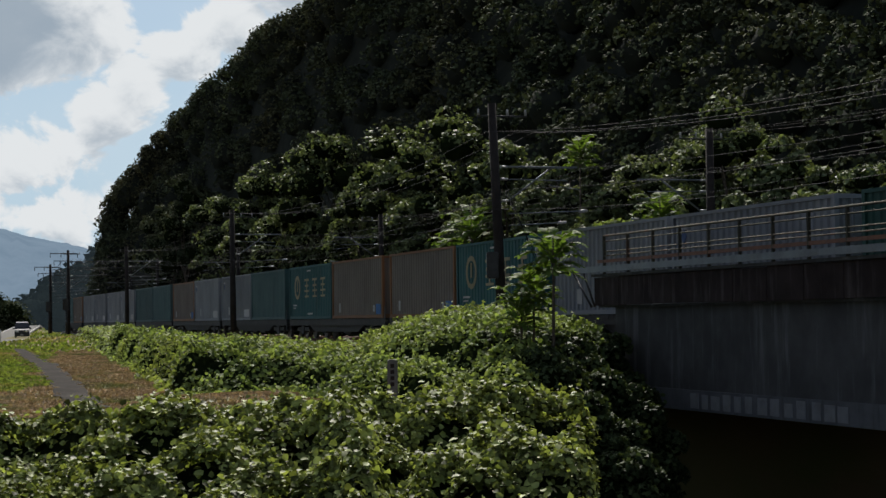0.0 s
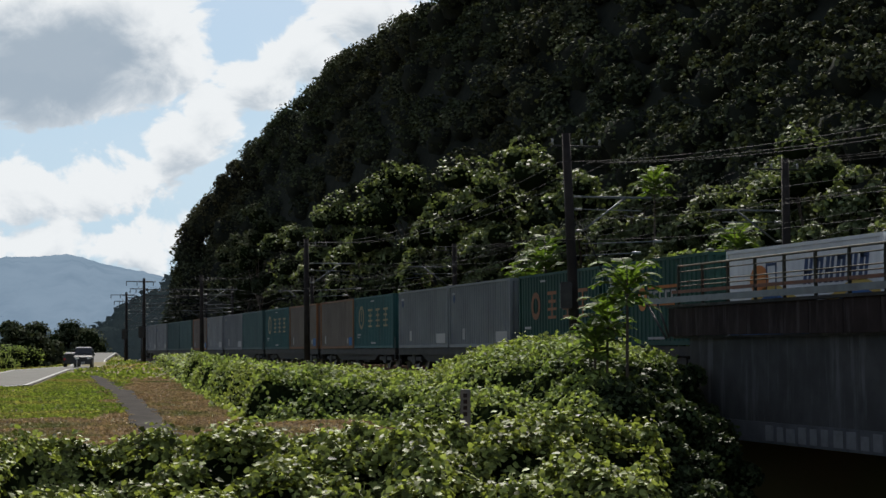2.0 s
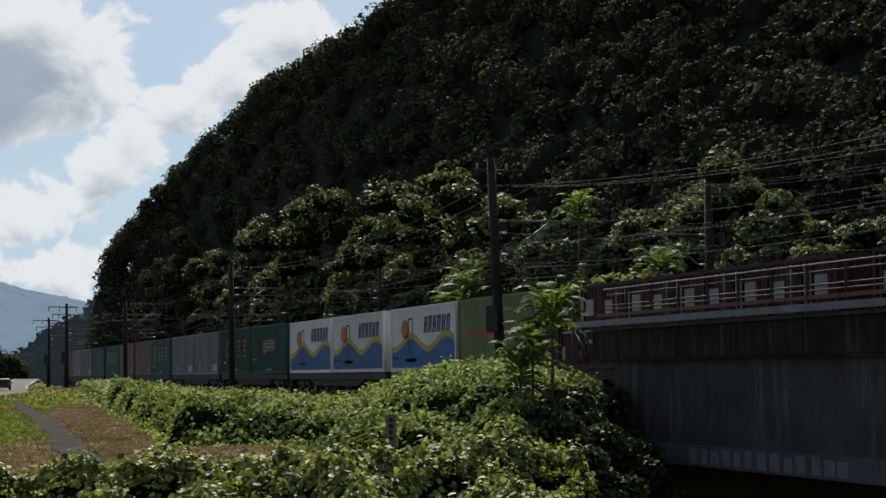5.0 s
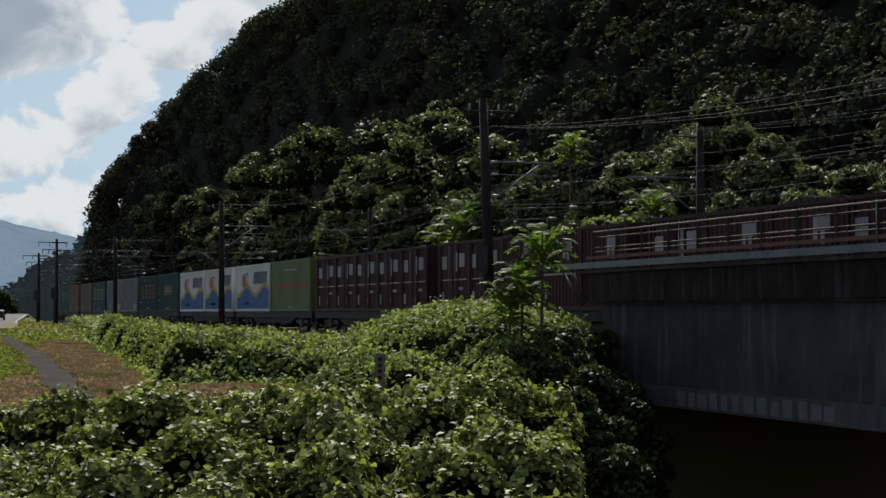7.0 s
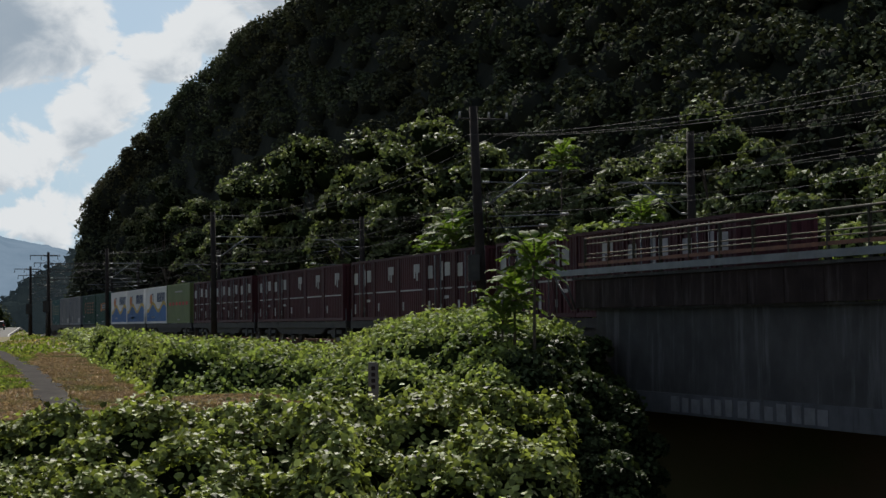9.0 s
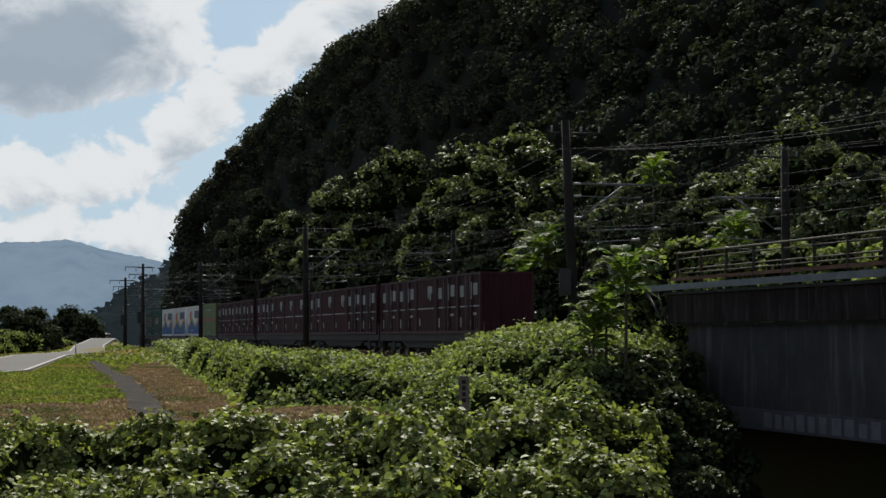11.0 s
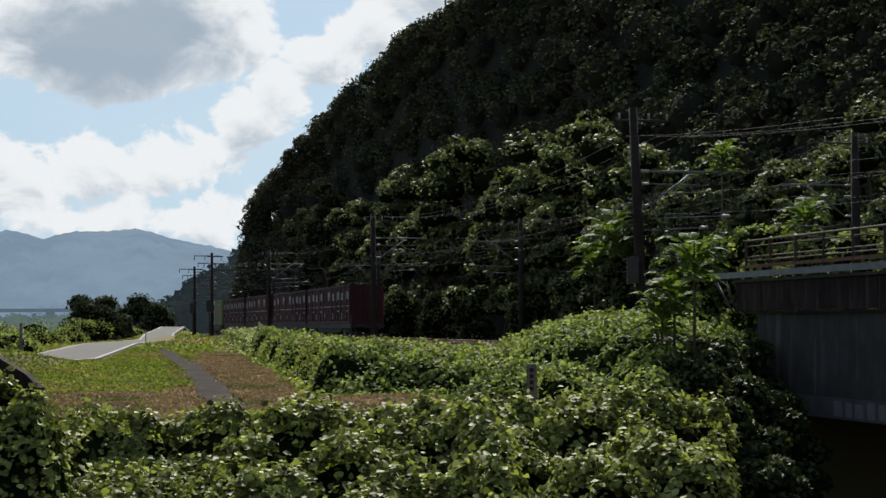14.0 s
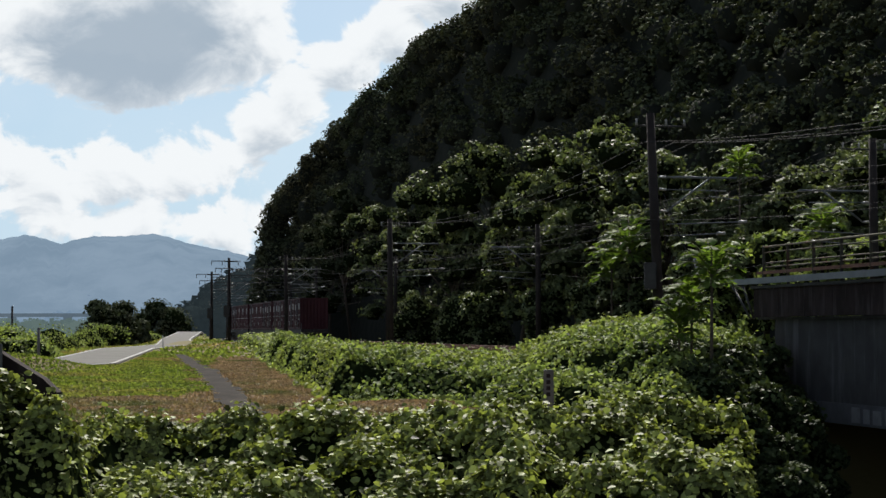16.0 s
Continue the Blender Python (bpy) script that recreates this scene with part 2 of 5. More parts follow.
M_CAR_DARK = material("dark_paint", [(0.02, 0.02, 0.022), (0.035, 0.033, 0.033)], 2.0, 0.25)
M_LAMP = material("lamp_lens", [(0.7, 0.7, 0.68), (0.8, 0.8, 0.78)], 2.0, 0.1)
M_RED_LENS = material("red_lens", [(0.35, 0.02, 0.02), (0.4, 0.03, 0.02)], 2.0, 0.2)


def paint(name, a, b, dirt=(0.07, 0.06, 0.055), rough=0.65):
    return material(name, [a, b], 0.5, rough, 0.0, bump=0.08, bump_scale=12, spec=0.15, stain=dirt, streak=1.6, objectwise=True, stain_mix=0.4)


P_TEAL = paint("teal_paint", (0.018, 0.062, 0.068), (0.024, 0.080, 0.086), (0.035, 0.042, 0.044))
P_DULL = paint("dull_teal_paint", (0.035, 0.070, 0.076), (0.048, 0.088, 0.094), (0.05, 0.055, 0.058))
P_GREEN_DK = paint("dark_green_paint", (0.012, 0.042, 0.036), (0.017, 0.056, 0.047), (0.02, 0.028, 0.026))
P_GREY = paint("light_grey_paint", (0.135, 0.145, 0.165), (0.175, 0.188, 0.208), (0.085, 0.085, 0.09))
P_BROWN = paint("brown_grey_paint", (0.095, 0.080, 0.072), (0.125, 0.105, 0.095), (0.055, 0.045, 0.04))
P_WHITE = paint("white_paint", (0.48, 0.50, 0.53), (0.55, 0.57, 0.60), (0.34, 0.34, 0.35))
P_BLUE = paint("blue_paint", (0.025, 0.085, 0.24), (0.03, 0.105, 0.28))
P_YELLOW = paint("yellow_paint", (0.36, 0.25, 0.06), (0.42, 0.30, 0.08))
P_ORANGE = paint("orange_paint", (0.32, 0.11, 0.03), (0.37, 0.14, 0.04))
P_OLIVE = paint("olive_green_paint", (0.10, 0.135, 0.055), (0.125, 0.165, 0.07), (0.07, 0.085, 0.045))
P_RED = paint("wine_red_paint", (0.040, 0.013, 0.017), (0.058, 0.019, 0.025), (0.03, 0.016, 0.018))
P_MARK = paint("white_marking", (0.24, 0.24, 0.25), (0.30, 0.30, 0.31), (0.12, 0.11, 0.11))
P_FADED = paint("faded_cream_mark", (0.175, 0.150, 0.092), (0.215, 0.185, 0.115), (0.06, 0.07, 0.065))
P_FADED_ORANGE = paint("faded_orange_mark", (0.165, 0.070, 0.034), (0.20, 0.088, 0.042), (0.05, 0.04, 0.03))
P_MAROON = paint("maroon_bar", (0.30, 0.03, 0.03), (0.36, 0.05, 0.04))
P_NAVY = paint("navy_mark", (0.025, 0.045, 0.10), (0.03, 0.055, 0.13))
P_BROWN_END = paint("rust_brown_paint", (0.14, 0.065, 0.03), (0.17, 0.085, 0.045))


# ---- mesh helpers ----
def part(name, bm, mat, parent=None, label=""):
    """Links a bmesh as one mesh object under a thing."""
    me = bpy.data.meshes.new(name)
    bm.to_mesh(me)
    bm.free()
    for mm in (mat if isinstance(mat, (list, tuple)) else [mat]):
        me.materials.append(mm)
    ob = new(name, me)
    if parent is not None:
        ob.parent = parent
    return tagged(ob, label)


def empty(name, label, category, group="", kind=""):
    return tagged(new(name), label, category, group, kind)


def box(bm, x0, x1, y0, y1, z0, z1, mat=0, bevel=0.0):
    vs = [bm.verts.new(p) for p in ((x0, y0, z0), (x1, y0, z0), (x1, y1, z0), (x0, y1, z0), (x0, y0, z1), (x1, y0, z1), (x1, y1, z1), (x0, y1, z1))]
    fs = []
    for q in ((3, 2, 1, 0), (4, 5, 6, 7), (0, 1, 5, 4), (1, 2, 6, 5), (2, 3, 7, 6), (3, 0, 4, 7)):
        f = bm.faces.new([vs[i] for i in q])
        f.material_index = mat
        fs.append(f)
    if bevel:
        bmesh.ops.bevel(bm, geom=list({e for f in fs for e in f.edges}), offset=bevel, segments=2, affect="EDGES")
    return bm


def boxes(*specs, bevel=0.0):
    bm = bmesh.new()
    for s in specs:
        box(bm, *s, bevel=bevel)
    return bm


def tube(bm, a, b, r0, r1=None, n=8):
    """A tapered round bar from a to b."""
    a, b = Vector(a), Vector(b)
    r1 = r0 if r1 is None else r1
    q = (b - a).to_track_quat("Z", "Y").to_matrix()
    rings = []
    for p, r in ((a, r0), (b, r1)):
        rings.append([bm.verts.new(p + q @ Vector((r * math.cos(2 * math.pi * i / n), r * math.sin(2 * math.pi * i / n), 0))) for i in range(n)])
    for i in range(n):
        f = bm.faces.new((rings[0][i], rings[0][(i + 1) % n], rings[1][(i + 1) % n], rings[1][i]))
        f.smooth = True
    bm.faces.new(rings[0][::-1]), bm.faces.new(rings[1])
    return bm


def polyline(bm, pts, r, n=5):
    """A continuous round wire through points."""
    rings = []
    for i, p in enumerate(pts):
        d = (Vector(pts[min(i + 1, len(pts) - 1)]) - Vector(pts[max(i - 1, 0)])).normalized()
        q = d.to_track_quat("Z", "Y").to_matrix()
        rings.append([bm.verts.new(Vector(p) + q @ Vector((r * math.cos(2 * math.pi * k / n), r * math.sin(2 * math.pi * k / n), 0))) for k in range(n)])
    for a, b in zip(rings, rings[1:]):
        for k in range(n):
            bm.faces.new((a[k], a[(k + 1) % n], b[(k + 1) % n], b[k])).smooth = True
    return bm


def prism(bm, outline, y0, y1, mat=0):
    """An outline in x and z, drawn out along y."""
    a = [bm.verts.new((x, y0, z)) for x, z in outline]
    b = [bm.verts.new((x, y1, z)) for x, z in outline]
    k = len(outline)
    for i in range(k):
        bm.faces.new((a[i], a[(i + 1) % k], b[(i + 1) % k], b[i])).material_index = mat
    bm.faces.new(a[::-1]).material_index = mat
    bm.faces.new(b).material_index = mat
    return bm


def quick_mesh(name, verts, faces, mats, index=None, smooth_faces=False):
    """A mesh from arrays; all faces have the same number of corners."""
    me = bpy.data.meshes.new(name)
    k = faces.shape[1]
    me.vertices.add(len(verts))
    me.vertices.foreach_set("co", np.ascontiguousarray(verts, dtype=np.float32).ravel())
    me.loops.add(faces.size)
    me.loops.foreach_set("vertex_index", np.ascontiguousarray(faces, dtype=np.int32).ravel())
    me.polygons.add(len(faces))
    me.polygons.foreach_set("loop_start", np.arange(0, faces.size, k, dtype=np.int32))
    for m in mats:
        me.materials.append(m)
    if index is not None:
        me.polygons.foreach_set("material_index", np.ascontiguousarray(index, dtype=np.int32))
    if smooth_faces:
        me.polygons.foreach_set("use_smooth", np.ones(len(faces), dtype=bool))
    me.update(calc_edges=True)
    me.validate()
    return me


RNG = np.random.default_rng(7)
# a pointed oval leaf, folded along its rib; and a plain rhomb for far foliage
LEAF_V = np.array([(0, 0, 0), (-0.48, 0.32, 0.10), (0, 0.42, -0.02), (0.48, 0.32, 0.10), (-0.34, 0.72, 0.05), (0.34, 0.72, 0.05), (0, 1.05, -0.12)])
LEAF_F = np.array([(0, 2, 1), (0, 3, 2), (1, 2, 4), (2, 3, 5), (4, 2, 6), (2, 5, 6)])
RHOMB_V = np.array([(0, 0, 0), (-0.42, 0.5, 0.10), (0.42, 0.5, 0.10), (0, 1.0, -0.08)])
RHOMB_F = np.array([(0, 2, 1), (1, 2, 3)])


def leaves(points, normals, sizes, tilt, shape="leaf"):
    """Vertices and triangles of one leaf at each point, facing about along its normal."""
    tv, tf = (LEAF_V, LEAF_F) if shape == "leaf" else (RHOMB_V, RHOMB_F)
    n = len(points)
    nn = normals + RNG.normal(0, tilt, (n, 3))
    nn /= np.linalg.norm(nn, axis=1, keepdims=True) + 1e-9
    r = RNG.normal(0, 1, (n, 3))
    y = r - (r * nn).sum(1, keepdims=True) * nn
    y /= np.linalg.norm(y, axis=1, keepdims=True) + 1e-9
    x = np.cross(y, nn)
    s = sizes[:, None, None]
    local = tv[None] * s - np.array([0, 0.5, 0])[None, None] * s
    v = points[:, None] + local[:, :, 0:1] * x[:, None] + local[:, :, 1:2] * y[:, None] + local[:, :, 2:3] * nn[:, None]
    f = tf[None] + (np.arange(n) * len(tv))[:, None, None]
    return v.reshape(-1, 3), f.reshape(-1, 3)


def join(chunks):
    """Several (vertices, triangles, material) chunks as one."""
    vs, fs, ms, k = [], [], [], 0
    for v, f, m in chunks:
        vs.append(v), fs.append(f + k), ms.append(np.full(len(f), m))
        k += len(v)
    return np.concatenate(vs), np.concatenate(fs), np.concatenate(ms)


def ball(center, radii, n=7, rough=0.12):
    """A coarse uneven blob for the inside of a crown, usually coloured as its shade."""
    u = np.linspace(0, 2 * np.pi, 2 * n, endpoint=False)
    w = np.linspace(0, np.pi, n)
    U, W = np.meshgrid(u, w)
    k = 1 + RNG.normal(0, rough, U.shape)
    k[0], k[-1] = k[0].mean(), k[-1].mean()
    v = np.stack([np.cos(U) * np.sin(W) * radii[0] * k, np.sin(U) * np.sin(W) * radii[1] * k, np.cos(W) * radii[2] * k], -1).reshape(-1, 3) + np.array(center)
    f = []
    m = 2 * n
    for i in range(n - 1):
        for j in range(m):
            a, b, c, d = i * m + j, i * m + (j + 1) % m, (i + 1) * m + (j + 1) % m, (i + 1) * m + j
            f += [(a, c, b), (a, d, c)]
    return v, np.array(f)


def lobe_leaves(centers, radii, per, size, tilt=0.45, shape="rhomb", low=-0.35):
    """Leaves spread over the upper and outer skin of rounded lobes."""
    n = len(centers) * per
    d = RNG.normal(0, 1, (n, 3))
    d /= np.linalg.norm(d, axis=1, keepdims=True)
    d[:, 2] = np.where(d[:, 2] < low, -d[:, 2], d[:, 2])
    c, r = np.repeat(centers, per, 0), np.repeat(radii, per, 0)
    p = c + d * r * RNG.uniform(0.80, 1.06, (n, 1))
    up = d * 0.7 + np.array([0, 0, 0.65])
    return leaves(p, up, size * RNG.uniform(0.6, 1.35, n), tilt, shape)


# ---- the plan: the railway's own coordinates (s along it, off across it, 0 at the near side of the wagons) ----
HEAD = 0.30752667
SIN_H, COS_H, LINE_C = math.sin(HEAD), math.cos(HEAD), 23.49
BEND_S, BEND_R = 212.0, 280.0


def track(s, off=0.0, z=0.0):
    """The point at s along the line, off metres to its far side, z above the eye's level; and the heading there."""
    if s <= BEND_S:
        return Vector((LINE_C - s * SIN_H + off * COS_H, s * COS_H + off * SIN_H, E + z)), HEAD
    a = (s - BEND_S) / BEND_R
    h = HEAD - a
    cx = LINE_C - BEND_S * SIN_H + BEND_R * COS_H
    cy = BEND_S * COS_H + BEND_R * SIN_H
    return Vector((cx - (BEND_R - off) * math.cos(h), cy - (BEND_R - off) * math.sin(h), E + z)), h


def off_of(X, Y):
    """How far a place lies beyond the near side of the line, and how far along."""
    s = -(X - LINE_C) * SIN_H + Y * COS_H
    off = (X - LINE_C) * COS_H + Y * SIN_H
    bend = np.clip(s - BEND_S, 0, 150)
    return off - bend ** 2 / (2 * BEND_R), s


RAIL_Z, FORM_Z = -0.97, -1.30


def step(a, b, v):
    k = np.clip((v - a) / (b - a), 0, 1)
    return k * k * (3 - 2 * k)


ROAD_Y = [56, 64, 70, 76, 80, 84, 88, 98, 140, 180, 215, 260, 330, 420, 700]
ROAD_Z = [-3.2, -3.0, -2.6, -2.2, -1.9, -1.75, -1.64, -1.6, -1.42, -1.58, -1.72, -1.28, -0.25, -1.6, -4.0]
ROAD_X = [-84.0, -62.0, -48.0, -36.0, -29.5, -25.5, -23.9, -26.0, -34.9, -42.0, -49.1, -59.5, -73.5, -92.0, -190.0]     # its right-hand edge
ROAD_W = 4.5


def wave(X, Y, k, seed):
    return np.sin(X * k + seed) * np.cos(Y * k * 0.83 + seed * 1.7) + 0.5 * np.sin(X * k * 2.3 - Y * k * 1.9 + seed * 3.1)


def ground_z(X, Y):
    X, Y = np.asarray(X, float), np.asarray(Y, float)
    off, s = off_of(X, Y)
    base = np.interp(Y, [-400, 18, 24, 30, 38, 48, 80, 110, 150, 250, 400, 900, 5000], [-5.4, -5.4, -4.6, -3.2, -2.25, -2.02, -1.85, -1.75, -1.7, -2.2, -3.5, -5.0, -5.2])
    base = base + 0.06 * wave(X, Y, 0.5, 1.0)
    rx = np.interp(Y, ROAD_Y, ROAD_X)
    base = base + (-5.6 - base) * step(4, 26, rx - ROAD_W - X) * step(60, 130, Y)      # down to the river
    rz = np.interp(Y, ROAD_Y, ROAD_Z)
    near = step(6.5, 1.2, np.abs(X - (rx - ROAD_W / 2))) * step(54, 62, Y)
    base = base + (rz - 0.05 - base) * near
    verge = np.interp(X, [-62, -48, -36, -29.5, -25.5, -22], [60, 66.5, 73, 77.5, 81, 84])
    base = base + 0.80 * np.exp(-((Y - verge) / 1.9) ** 2) * step(-22.6, -26.5, X) * step(-62, -45, X)      # a bank on the inside of the bend, shaped to hide the road's end from the camera
    bank = step(-8.5, -3.2, off) * step(330, 250, s)
    z = base + (FORM_Z - base) * np.maximum(bank, 0)
    brook = step(-0.6, 2.2, X - 0.085 * Y + 1.6) * step(54.5, 51.5, s + 0.0 * X)
    return z + (-5.4 - z) * brook


# ---- ground, river, road, path ----
def grid_axis(lo, hi, fine_lo, fine_hi, fine):
    a = list(np.arange(fine_lo, fine_hi + fine, fine))
    d, v = fine, fine_hi
    while v < hi:
        d *= 1.18
        v += d
        a.append(min(v, hi))
    d, v = fine, fine_lo
    while v > lo:
        d *= 1.18
        v -= d
        a.insert(0, max(v, lo))
    return np.array(a)


def build_ground():
    xs, ys = grid_axis(-4500, 4500, -62, 26, 0.8), grid_axis(-900, 4800, 14, 170, 0.8)
    X, Y = np.meshgrid(xs, ys)
    Z = E + ground_z(X, Y)
    v = np.stack([X, Y, Z], -1).reshape(-1, 3)
    i = np.arange(len(ys) - 1)[:, None] * len(xs) + np.arange(len(xs) - 1)[None]
    f = np.stack([i, i + 1, i + 1 + len(xs), i + len(xs)], -1).reshape(-1, 4)
    tagged(new("ground", quick_mesh("ground", v, f, [M_GROUND], smooth_faces=True)), "weedy grass and bare soil of a river bank", "ground", kind="structure")


build_ground()


def strip(name, mat, pts_left, pts_right, label, category, lift=0.0):
    """A ribbon of ground between two rows of places, with a skirt for thickness."""
    bm = bmesh.new()
    rows = []
    for a, b in zip(pts_left, pts_right):
        rows.append([bm.verts.new((a[0], a[1], a[2] + lift - 0.25)), bm.verts.new((a[0], a[1], a[2] + lift)), bm.verts.new((b[0], b[1], b[2] + lift)), bm.verts.new((b[0], b[1], b[2] + lift - 0.25))])
    for p, q in zip(rows, rows[1:]):
        for k in range(3):
            bm.faces.new((p[k], p[k + 1], q[k + 1], q[k]))
    return tagged(part(name, bm, mat), label, category, kind="structure")


def road_point(y, across):
    return (float(np.interp(y, ROAD_Y, ROAD_X)) - across, y, E + float(np.interp(y, ROAD_Y, ROAD_Z)))


ry = np.concatenate([np.arange(56, 100, 1.0), np.arange(100, 345, 3.0), np.arange(345, 700, 12.0)])
strip("road", M_ASPHALT, [road_point(y, ROAD_W) for y in ry], [road_point(y, 0) for y in ry], "narrow two-way asphalt road, pale and worn, on the river bank", "road", 0.02)
for nm, a, b in (("edge_line", 0.27, 0.14), ("edge_line", ROAD_W - 0.14, ROAD_W - 0.27)):
    strip(nm, M_LINE, [road_point(y, a) for y in ry], [road_point(y, b) for y in ry], "white painted road edge line", "road marking", 0.026)


PATH_Y, PATH_X = [43, 47.3, 56, 74, 98, 110, 124], [-8.4, -9.5, -11.7, -16.1, -22.5, -25.6, -29.4]


def path_point(k, across):
    """The asphalt footpath that leaves the road and goes down to the bank."""
    y = 122.0 + (44.0 - 122.0) * k
    x = np.interp(y, PATH_Y, PATH_X)
    return (float(x) + across, float(y), E + float(ground_z(x, y)) + 0.045)


ks = np.linspace(0, 1, 90)
strip("footpath", M_PATH, [path_point(k, -0.50 + 0.07 * math.sin(k * 61) + 0.04 * math.sin(k * 143)) for k in ks], [path_point(k, 0.50 + 0.07 * math.sin(k * 47) + 0.04 * math.sin(k * 171)) for k in ks], "dark grey asphalt footpath with ragged edges", "path")

wm = bmesh.new()
vs = [wm.verts.new(p) for p in ((-900, 150, E - 5.35), (-62, 150, E - 5.35), (-110, 420, E - 5.0), (-190, 900, E - 4.9), (-900, 1500, E - 4.9), (-3200, 1500, E - 4.9))]
wm.faces.new(vs)
tagged(part("river", wm, M_WATER), "pale calm river water under the cloudy sky", "river", kind="structure")


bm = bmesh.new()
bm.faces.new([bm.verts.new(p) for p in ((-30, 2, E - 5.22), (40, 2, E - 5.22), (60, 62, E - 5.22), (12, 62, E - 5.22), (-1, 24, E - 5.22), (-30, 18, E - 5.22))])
tagged(part("brook", bm, M_BROOK), "still water of the brook under the bridge, coloured near-black as shade", "brook", kind="structure")


# ---- the hill ----
SIL_U = [-0.196, -0.1905, -0.1888, -0.1856, -0.1698, -0.154, -0.1414, -0.1288, -0.113, -0.1035, -0.0782, -0.03, 0.02, 0.1, 0.2, 0.4, 0.8]
SIL_E = [0.008, 0.034, 0.054, 0.070, 0.091, 0.109, 0.119, 0.134, 0.146, 0.157, 0.174, 0.205, 0.235, 0.28, 0.31, 0.33, 0.33]


def hill_base(u):
    """Distance ahead at which the foot of the hill begins, by its side angle."""
    c = LINE_C + 13.0 / COS_H
    y = c / (np.maximum(u, -0.155) + math.tan(HEAD))
    return np.minimum(y, 214.0) + np.clip(-0.155 - u, 0, 0.05) * 900


def hill_point(u, k):
    """Place on the hill at side angle u; k runs from its foot (0) to its skyline (1) and on behind."""
    yb = hill_base(u)
    e = np.interp(u - 0.013, SIL_U, SIL_E) - 0.007
    slope = 0.95
    yt = (slope * yb + 1.3) / np.maximum(slope - e, 0.2)
    zt = e * yt
    y = yb + (yt - yb) * k
    z = np.where(k <= 1, -1.3 + (zt + 1.3) * k ** 0.9, zt - 6.0 * (k - 1) ** 2 * (yt - yb) / 20)
    return u * y, y, E + z


def build_hill():
    us = np.concatenate([np.linspace(-0.183, -0.167, 12), np.linspace(-0.163, 0.8, 150)])
    kk = np.linspace(0, 1.8, 46)
    U, K = np.meshgrid(us, kk)
    X, Y, Z = hill_point(U, K)
    Z = Z + 0.8 * wave(X, Y, 0.16, 2.0) * np.clip(K * 6, 0, 1) - 1.5
    v = np.stack([X, Y, Z], -1).reshape(-1, 3)
    i = np.arange(len(kk) - 1)[:, None] * len(us) + np.arange(len(us) - 1)[None]
    f = np.stack([i, i + 1, i + 1 + len(us), i + len(us)], -1).reshape(-1, 4)
    tagged(new("hillside", quick_mesh("hillside", v, f, [M_FOREST_SHADE], smooth_faces=True)), "steep wooded hillside above the railway, coloured as the shade between its crowns", "hill", kind="structure")


build_hill()


def tree_dome(x, y, z, r):
    """One far crown: bunches of leaves over an uneven dome, its inner shade a dark-coloured blob."""
    k = 13
    a = np.arange(k) * 2.399 + RNG.uniform(0, 6.28)
    h = np.linspace(-0.35, 0.98, k)
    w = np.sqrt(1 - h * h) * RNG.uniform(0.75, 1.12, k)
    c = np.stack([x + r * w * np.cos(a) * 0.72, y + r * w * np.sin(a) * 0.72, z + r * 0.72 * h * RNG.uniform(0.8, 1.15, k)], -1)
    rad = r * RNG.uniform(0.28, 0.48, (k, 1)) * np.array([1, 1, 0.85])
    v, f = lobe_leaves(c, rad, 36, 0.25 + 0.0004 * y, 0.6, low=-0.6)
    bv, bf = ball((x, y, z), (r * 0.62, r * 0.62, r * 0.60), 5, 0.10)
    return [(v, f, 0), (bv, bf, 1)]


def build_hill_forest():
    chunks, spots = [], []
    # crowns side by side over the slope, none on top of another
    for u, k in zip(RNG.uniform(-0.178, 0.27, 5200), RNG.uniform(0.10, 1.0, 5200)):
        x, y, z = hill_point(np.float64(u), np.float64(k))
        if (z - E) / y > 0.275 or (z - E) / y < 0.03 or (u > -0.06 and (z - E) / y < 0.06):
            continue
        r = RNG.uniform(1.25, 2.6) * (0.72 + y / 450)
        if any((x - a) ** 2 + (y - b) ** 2 < (0.47 * (r + q)) ** 2 for a, b, q in spots):
            continue
        spots.append((x, y, r))
        chunks += tree_dome(x, y, float(z) - 0.1 * r, r)
    # the skyline, where single crowns show
    along_sky = np.concatenate([[0], np.cumsum(np.hypot(np.diff(SIL_U), np.diff(SIL_E)))])
    for d in along_sky[13] * (0.01 + 0.99 * RNG.uniform(0, 1, 420) ** 1.5):
        u, e = float(np.interp(d, along_sky, SIL_U)), float(np.interp(d, along_sky, SIL_E))
        y = float(hill_point(np.float64(u + 0.012), np.float64(1.0))[1])
        r = RNG.uniform(0.9, 2.6) * (0.7 + y / 500)
        deep = RNG.choice([0.0, 0.0, 1.0, 1.9, 2.8, 3.8])
        u, e = u + (0.62 + deep) * r / y, e - (RNG.uniform(0.30, 0.70) + deep * 0.6) * r / y
        chunks += tree_dome(u * y, y, E + e * y, r)
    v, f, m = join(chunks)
    tagged(new("hillside_forest", quick_mesh("hillside_forest", v, f, [M_HILL, M_FOREST_SHADE], m)), "dense dark broadleaf forest covering the steep hill", "forest", kind="stuff")


build_hill_forest()


